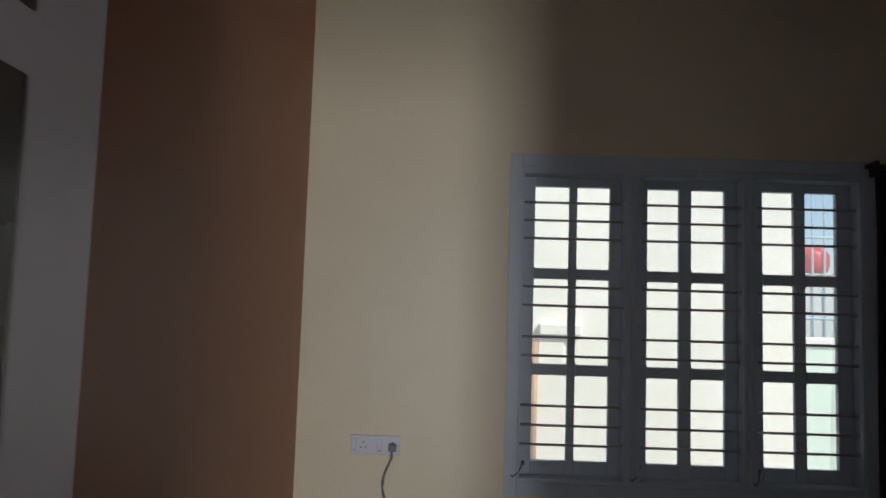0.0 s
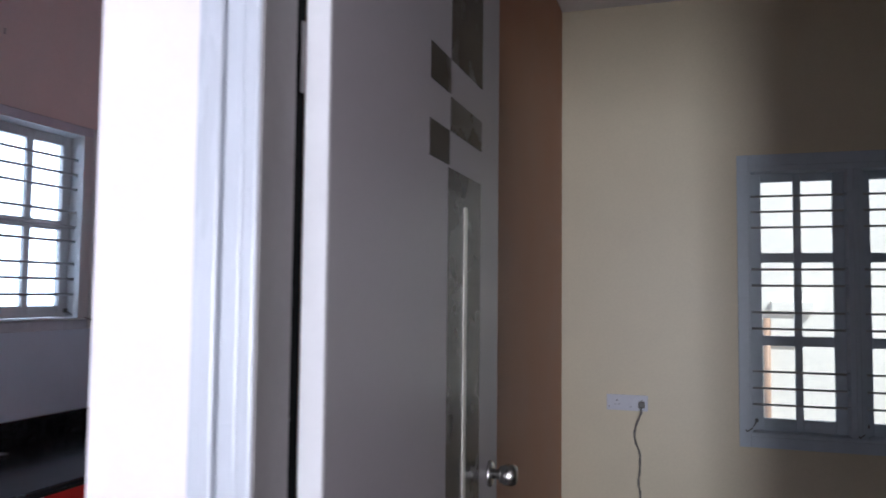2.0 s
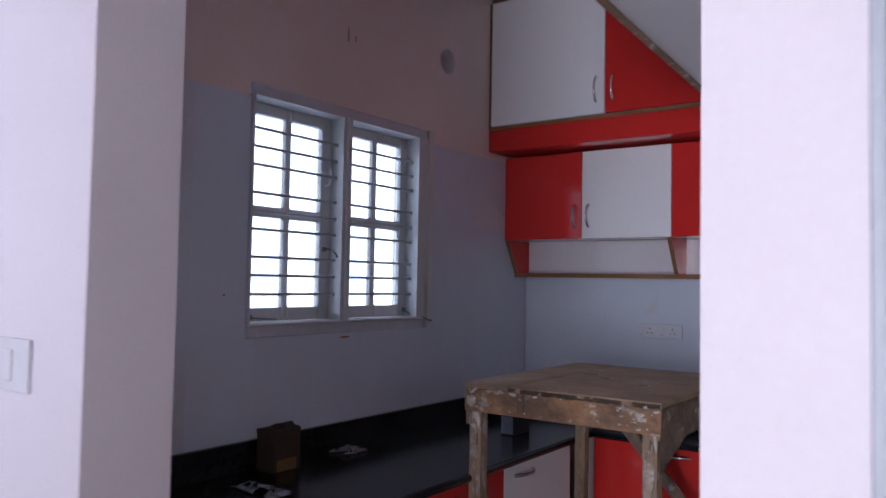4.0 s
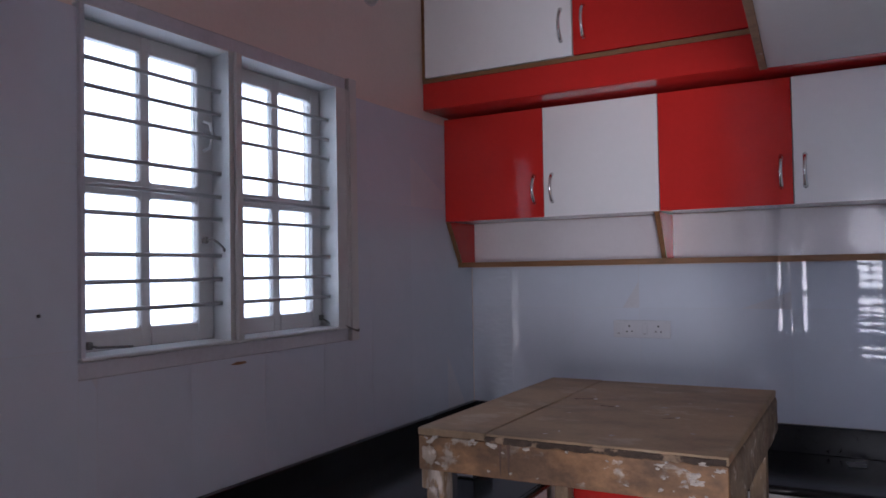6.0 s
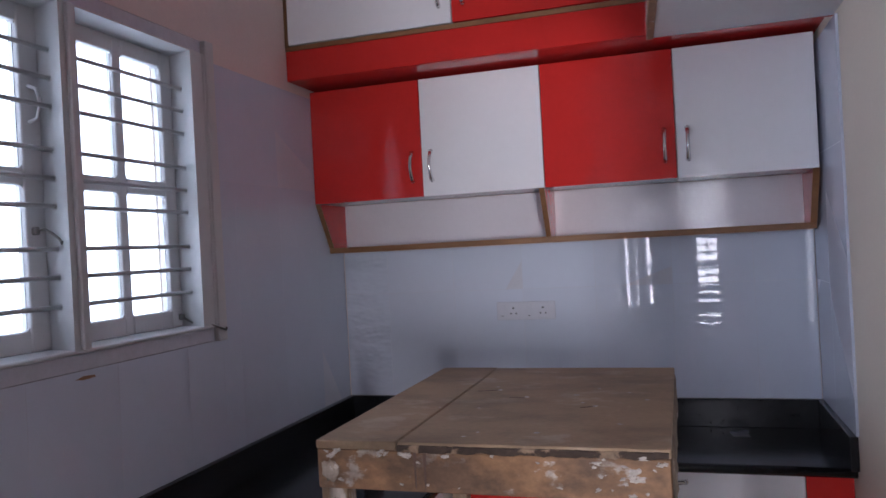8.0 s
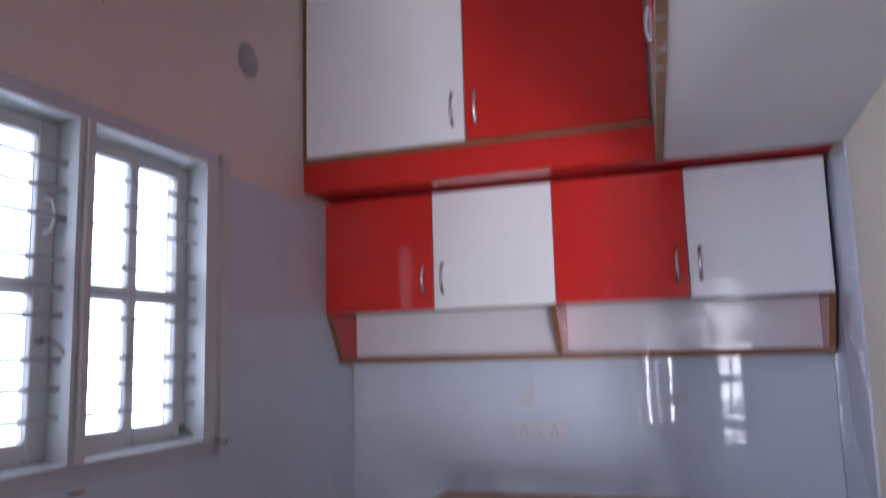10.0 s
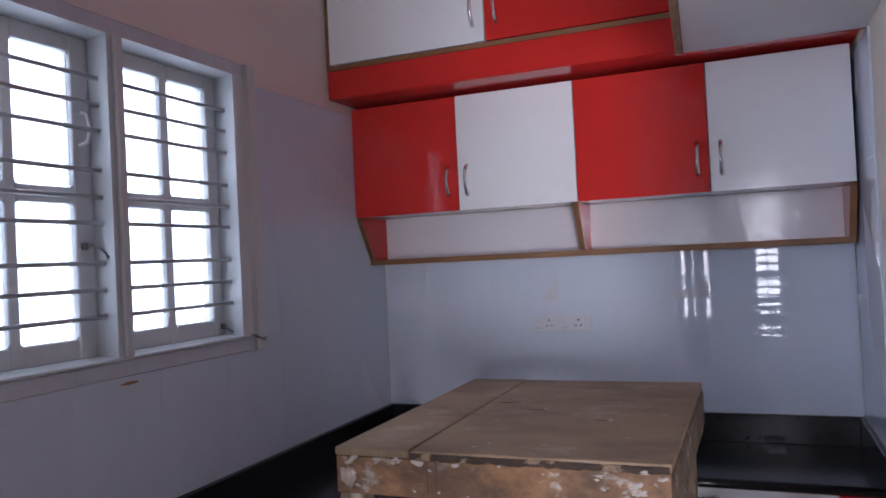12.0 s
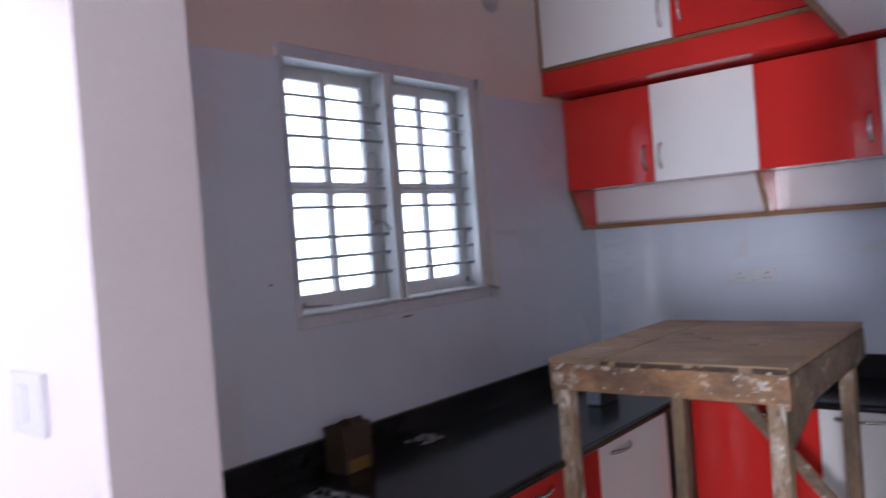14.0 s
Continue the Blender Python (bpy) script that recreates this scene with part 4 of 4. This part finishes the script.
def crumple(name, label, x, y, sx, sy, sz, seed, mat, category, torn=0.3):
    """A crumpled sheet lying on the worktop."""
    random.seed(seed)
    bm = bmesh.new()
    bmesh.ops.create_grid(bm, x_segments=9, y_segments=7, size=0.5)
    for v in bm.verts:
        e = 1 - max(abs(v.co.x), abs(v.co.y)) * 1.6
        v.co = Vector((x + sx * (v.co.x + random.uniform(-0.05, 0.05)), y + sy * (v.co.y + random.uniform(-0.07, 0.07)), ZT + 0.003 + sz * max(0.0, e) * random.uniform(0.0, 1.0)))
    bmesh.ops.delete(bm, geom=[f for f in bm.faces if random.random() < torn], context="FACES")
    ob = finish(name, bm, mat)
    m = ob.modifiers.new("thick", "SOLIDIFY")
    m.thickness = 0.0015
    m.offset = 1
    return tagged(ob, label, category)


crumple("crumpled_wrapper", "crumpled clear plastic wrapper on black worktop", -2.76, 1.60, 0.10, 0.13, 0.035, 3, M_CLOTH, "wrapper")
crumple("crumpled_wrapper", "crumpled clear plastic wrapper on black worktop", -2.58, 0.98, 0.22, 0.09, 0.035, 5, M_CLOTH, "wrapper")
tag = thing("paper_tag", "small pale paper tag lying on black worktop", "paper tag")
sheet = part("sheet", bm_box(-0.030, 0.030, -0.034, 0.034, 0.0, 0.0016, 0.0005, 1), M_TAG, tag)
sheet.matrix_basis = pose(-1.228, 3.095, ZT + 0.001, 0, 0, 9)
curl = part("curled_corner", bm_prism([(-0.030, 0.0005), (-0.012, 0.0012), (0.0, 0.005), (-0.002, 0.0062), (-0.014, 0.0026), (-0.030, 0.0018)], "y", -0.020, 0.020), M_TAG, tag)
curl.matrix_basis = pose(-1.195, 3.125, ZT + 0.001, 0, 0, 9)
screw = thing("wall_screw", "small dark screw in the tiled kitchen wall", "screw")
part("screw_head", bm_tube([(XL + 0.0075, 1.010, 1.448), (XL + 0.012, 1.010, 1.448), (XL + 0.013, 1.010, 1.448)], [0.0042, 0.0042, 0.0028], 12), M_DARK, screw, smooth=True)
tin = thing("dark_packet", "small dark packet on the worktop corner", "packet")
part("packet_body", bm_box(-2.475, -2.405, 2.334, 2.490, ZT, ZT + 0.092, 0.006, 2), M_DARK, tin)
part("packet_label", bm_box(-2.471, -2.409, 2.3315, 2.3338, ZT + 0.006, ZT + 0.086, 0.0006, 1), M_PRINT, tin, "pale blue-white printed end")

# ---- hall window and entrance behind the camera ----
hw = tagged(new("window_3"), "white hall window with plain bars", "window", kind="structure")
# unseen panels added to cut the hall light and shape the tile reflections
for x0, x1, z0, z1 in ((-2.10, -2.095, 0.40, 1.92), (-2.085, -2.0, 0.40, 1.92), (-1.965, -1.885, 0.40, 1.92), (-1.872, -1.76, 0.40, 1.92), (-1.72, -1.42, 0.40, 1.92), (-2.10, -1.905, 1.92, 2.80), (-1.905, -1.42, 1.92, 2.80), (-1.42, -1.235, 0.40, 2.80), (-1.02, -1.00, 0.40, 2.80), (-1.235, -1.02, 2.20, 2.80)):
    part("shutter_panel", bm_box(x0, x1, YS - 0.10, YS + 0.01, z0, z1, 0.004, 1), M_FRAME, hw, "unseen panel narrowing the hall light to slits")
for x0, x1 in ((-2.095, -2.085), (-2.0, -1.965), (-1.885, -1.872), (-1.76, -1.72), (-1.235, -1.02)):
    for z in (0.40, 0.72, 1.20, 1.66):
        part("rail", bm_box(x0, x1, YS - 0.11, YS - 0.01, z, z + 0.05, 0.004, 1), M_FRAME, hw)
part("muntin", bm_box(-1.135, -1.118, YS - 0.10, YS - 0.04, 0.45, 2.20, 0.003, 1), M_FRAME, hw)
for k in range(20):
    z = 0.50 + 0.085 * k
    if z > 1.0:
        part("security_bar", bm_tube([(-1.235, YS - 0.03, z), (-1.02, YS - 0.03, z)], 0.013, 8), M_BAR, hw, smooth=True)
    else:
        part("louvre_slat", bm_box(-1.235, -1.02, YS - 0.04, YS - 0.02, z, z + 0.058, 0.003, 1), M_FRAME, hw)
# added opening, never in view, letting lamp light onto the hall's west wall
hw2 = tagged(new("hall_light_opening"), "added unseen opening that lights the hall's west side", "window", kind="structure")
for x0, x1 in ((-3.12, -3.07), (-2.79, -2.75), (-2.47, -2.42)):
    part("post", bm_box(x0, x1, YS - 0.11, YS + 0.012, 0.90, 2.50, 0.004, 1), M_FRAME, hw2)
for x0, x1 in ((-3.07, -2.79), (-2.75, -2.47)):
    for z in (0.90, 2.45):
        part("rail", bm_box(x0, x1, YS - 0.11, YS + 0.012, z, z + 0.05, 0.004, 1), M_FRAME, hw2)
ef = tagged(new("door_frame_2"), "white entrance door frame", "door frame", kind="structure")
for x0, x1, z0, z1 in ((0.28, 0.31, 0, 2.15), (1.09, 1.12, 0, 2.15), (0.31, 1.09, 2.12, 2.15)):
    part("post", bm_box(x0, x1, YE - 0.14, YE + 0.012, z0, z1, 0.004, 1), M_ARCH, ef)

# ---- outside ----
structure("ground", bm_box(-400, 400, -400, 400, -0.5, -0.13), M_GROUND, "dusty ground outside", "ground")
cw = thing("compound_wall", "pale green-white compound wall behind the bedroom", "wall")
part("wall_body", bm_box(2.622, 9.0, 6.2, 6.4, -0.13, 1.33), M_MINT, cw)
part("coping", bm_box(2.622, 9.0, 6.17, 6.43, 1.33, 1.39, 0.01, 1), M_OUTWHITE, cw)
hb = thing("neighbour_house", "pale plastered neighbour house behind the bedroom", "house")
part("wall", bm_box(-0.6, 2.62, 6.2, 11.0, -0.13, 6.0), M_OUTWALL, hb)
part("roof", bm_box(-0.8, 2.87, 6.0, 11.2, 6.0, 6.2, 0.01, 1), M_OUTGREY, hb)
part("ledge", bm_box(0.575, 0.907, 6.13, 6.199, 1.345, 1.435, 0.008, 1), M_OUTWALL, hb, "pale projecting ledge")
part("niche_panel", bm_box(0.575, 0.775, 6.175, 6.199, 1.060, 1.344, 0.004, 1), M_OUTWALL, hb)
part("pipe", bm_tube([(0.545, 6.170, -0.13), (0.545, 6.170, 1.29)], 0.027, 12), M_PIPE, hb, "brown drain pipe", True)
tankst = thing("water_tank", "small red plastic tank on a grey plinth", "tank")
part("tank_body", bm_tube([(3.37, 7.6, 1.985), (3.37, 7.6, 2.0), (3.37, 7.6, 2.06), (3.37, 7.6, 2.17), (3.37, 7.6, 2.23), (3.37, 7.6, 2.255)], [0.08, 0.13, 0.155, 0.155, 0.115, 0.045], 24), M_TANK, tankst, smooth=True)
part("plinth", bm_box(2.95, 4.4, 7.45, 7.8, -0.13, 1.985, 0.01, 1), M_OUTGREY, tankst)
rail = thing("steel_railing", "pale blue steel railing behind the compound wall", "railing")
for k in range(16):
    part("upright", bm_tube([(2.75 + 0.11 * k, 7.2, -0.13), (2.75 + 0.11 * k, 7.2, 2.75)], 0.010, 6), M_FENCE, rail)
for z in (1.55, 2.30, 2.74):
    part("crossbar", bm_tube([(2.70, 7.2, z), (4.45, 7.2, z)], 0.014, 6), M_FENCE, rail)
# made-up sunlit white block, a backdrop that turns the kitchen panes white
nb = thing("neighbour_house", "made-up white house, bright backdrop to the kitchen window", "house")
part("wall", bm_box(-14.0, -9.0, -12.0, 30.0, -0.13, 7.0), M_OUTWHITE, nb)
part("roof", bm_box(-14.2, -8.8, -12.2, 30.2, 7.0, 7.2, 0.01, 1), M_OUTGREY, nb)
# roof over the house itself
structure("roof", bm_box(-3.45, XE + 0.15, YE - 0.2, 3.95, ZC + 0.15, ZC + 0.30), M_OUTGREY, "flat concrete roof slab", "roof")

# ---- wall tiles, one by one ----
TW, TH, GAP, TT = 0.30, 0.45, 0.0011, 0.008


def tiled(parent, axis, at, out, u0, u1, z0, z1, holes=(), shift=0.0):
    """Glazed tiles on a wall plane, cut round openings, with recessed joints."""
    shared = {}
    d0, d1 = sorted((at, at + out * (TT - 0.0002)))
    part("grout", wall_with_holes(bmesh.new(), axis, d0, d1, u0 + 0.002, u1 - 0.002, z0 + 0.002, z1 - 0.002, list(holes)), M_GROUT, parent)
    for zi in range(int((z1 - z0) / TH) + 1):
        a0, a1 = z0 + zi * TH, min(z0 + (zi + 1) * TH, z1)
        for ui in range(int((u1 - u0 + shift) / TW) + 1):
            b0, b1 = max(u0, u0 - shift + ui * TW), min(u0 - shift + (ui + 1) * TW, u1)
            pieces = [(b0, b1, a0, a1)]
            for h0, h1, g0, g1 in holes:
                nxt = []
                for p0, p1, q0, q1 in pieces:
                    if p1 <= h0 or p0 >= h1 or q1 <= g0 or q0 >= g1:
                        nxt.append((p0, p1, q0, q1))
                        continue
                    if p0 < h0:
                        nxt.append((p0, h0, q0, q1))
                    if p1 > h1:
                        nxt.append((h1, p1, q0, q1))
                    m0, m1 = max(p0, h0), min(p1, h1)
                    if q0 < g0:
                        nxt.append((m0, m1, q0, g0))
                    if q1 > g1:
                        nxt.append((m0, m1, g1, q1))
                pieces = nxt
            for p0, p1, q0, q1 in pieces:
                w, h = p1 - p0 - GAP, q1 - q0 - GAP
                if w < 0.004 or h < 0.004:
                    continue
                wavy = bool(shift) and p0 < u0 + 0.001
                key = (round(w, 4), round(h, 4), wavy)
                if key not in shared:
                    bm = bmesh.new()
                    e = 0.0003
                    if axis == "x":
                        lo = [(0, -w / 2, -h / 2), (0, w / 2, -h / 2), (0, w / 2, h / 2), (0, -w / 2, h / 2)]
                    else:
                        lo = [(-w / 2, 0, -h / 2), (w / 2, 0, -h / 2), (w / 2, 0, h / 2), (-w / 2, 0, h / 2)]
                    o = Vector((out, 0, 0)) if axis == "x" else Vector((0, out, 0))
                    r0 = [bm.verts.new(v) for v in lo]
                    r1 = [bm.verts.new(Vector(v) + o * (TT - e)) for v in lo]
                    r2 = [bm.verts.new(Vector(v) * (1 - 2 * e / max(w, h)) + o * TT) for v in lo]
                    for r, s in ((r0, r1), (r1, r2)):
                        for k in range(4):
                            bm.faces.new((r[k], r[(k + 1) % 4], s[(k + 1) % 4], s[k]))
                    bm.faces.new(r2)
                    bm.faces.new(r0[::-1])
                    bmesh.ops.recalc_face_normals(bm, faces=bm.faces[:])
                    me = bpy.data.meshes.new("tile")
                    bm.to_mesh(me)
                    bm.free()
                    me.materials.append(M_TILE_WAVY if wavy else M_TILE)
                    shared[key] = me
                t = new("tile", shared[key])
                c = ((p0 + p1) / 2, (q0 + q1) / 2)
                wob = random.uniform(-0.0002, 0.0002)
                t.location = (at + wob, c[0], c[1]) if axis == "x" else (c[0], at + wob, c[1])
                t.rotation_euler = (random.uniform(-0.0006, 0.0006), random.uniform(-0.0006, 0.0006), random.uniform(-0.0006, 0.0006))
                t.parent = parent


random.seed(4)
obs = bpy.data.objects
tiled(obs["wall_kitchen_west"], "x", XL + 0.0006, 1, 0.262, YB - 0.012, 0.909, 2.195, [(1.111, 2.250, 1.285, 2.252)])
tiled(obs["wall_kitchen_north"], "y", YB - 0.0006, -1, XL + 0.010, XR - 0.010, 0.909, 1.545, shift=0.095)
tiled(obs["wall_kitchen_east"], "x", XR - 0.0006, -1, 2.655, YB - 0.012, 0.909, 2.195)
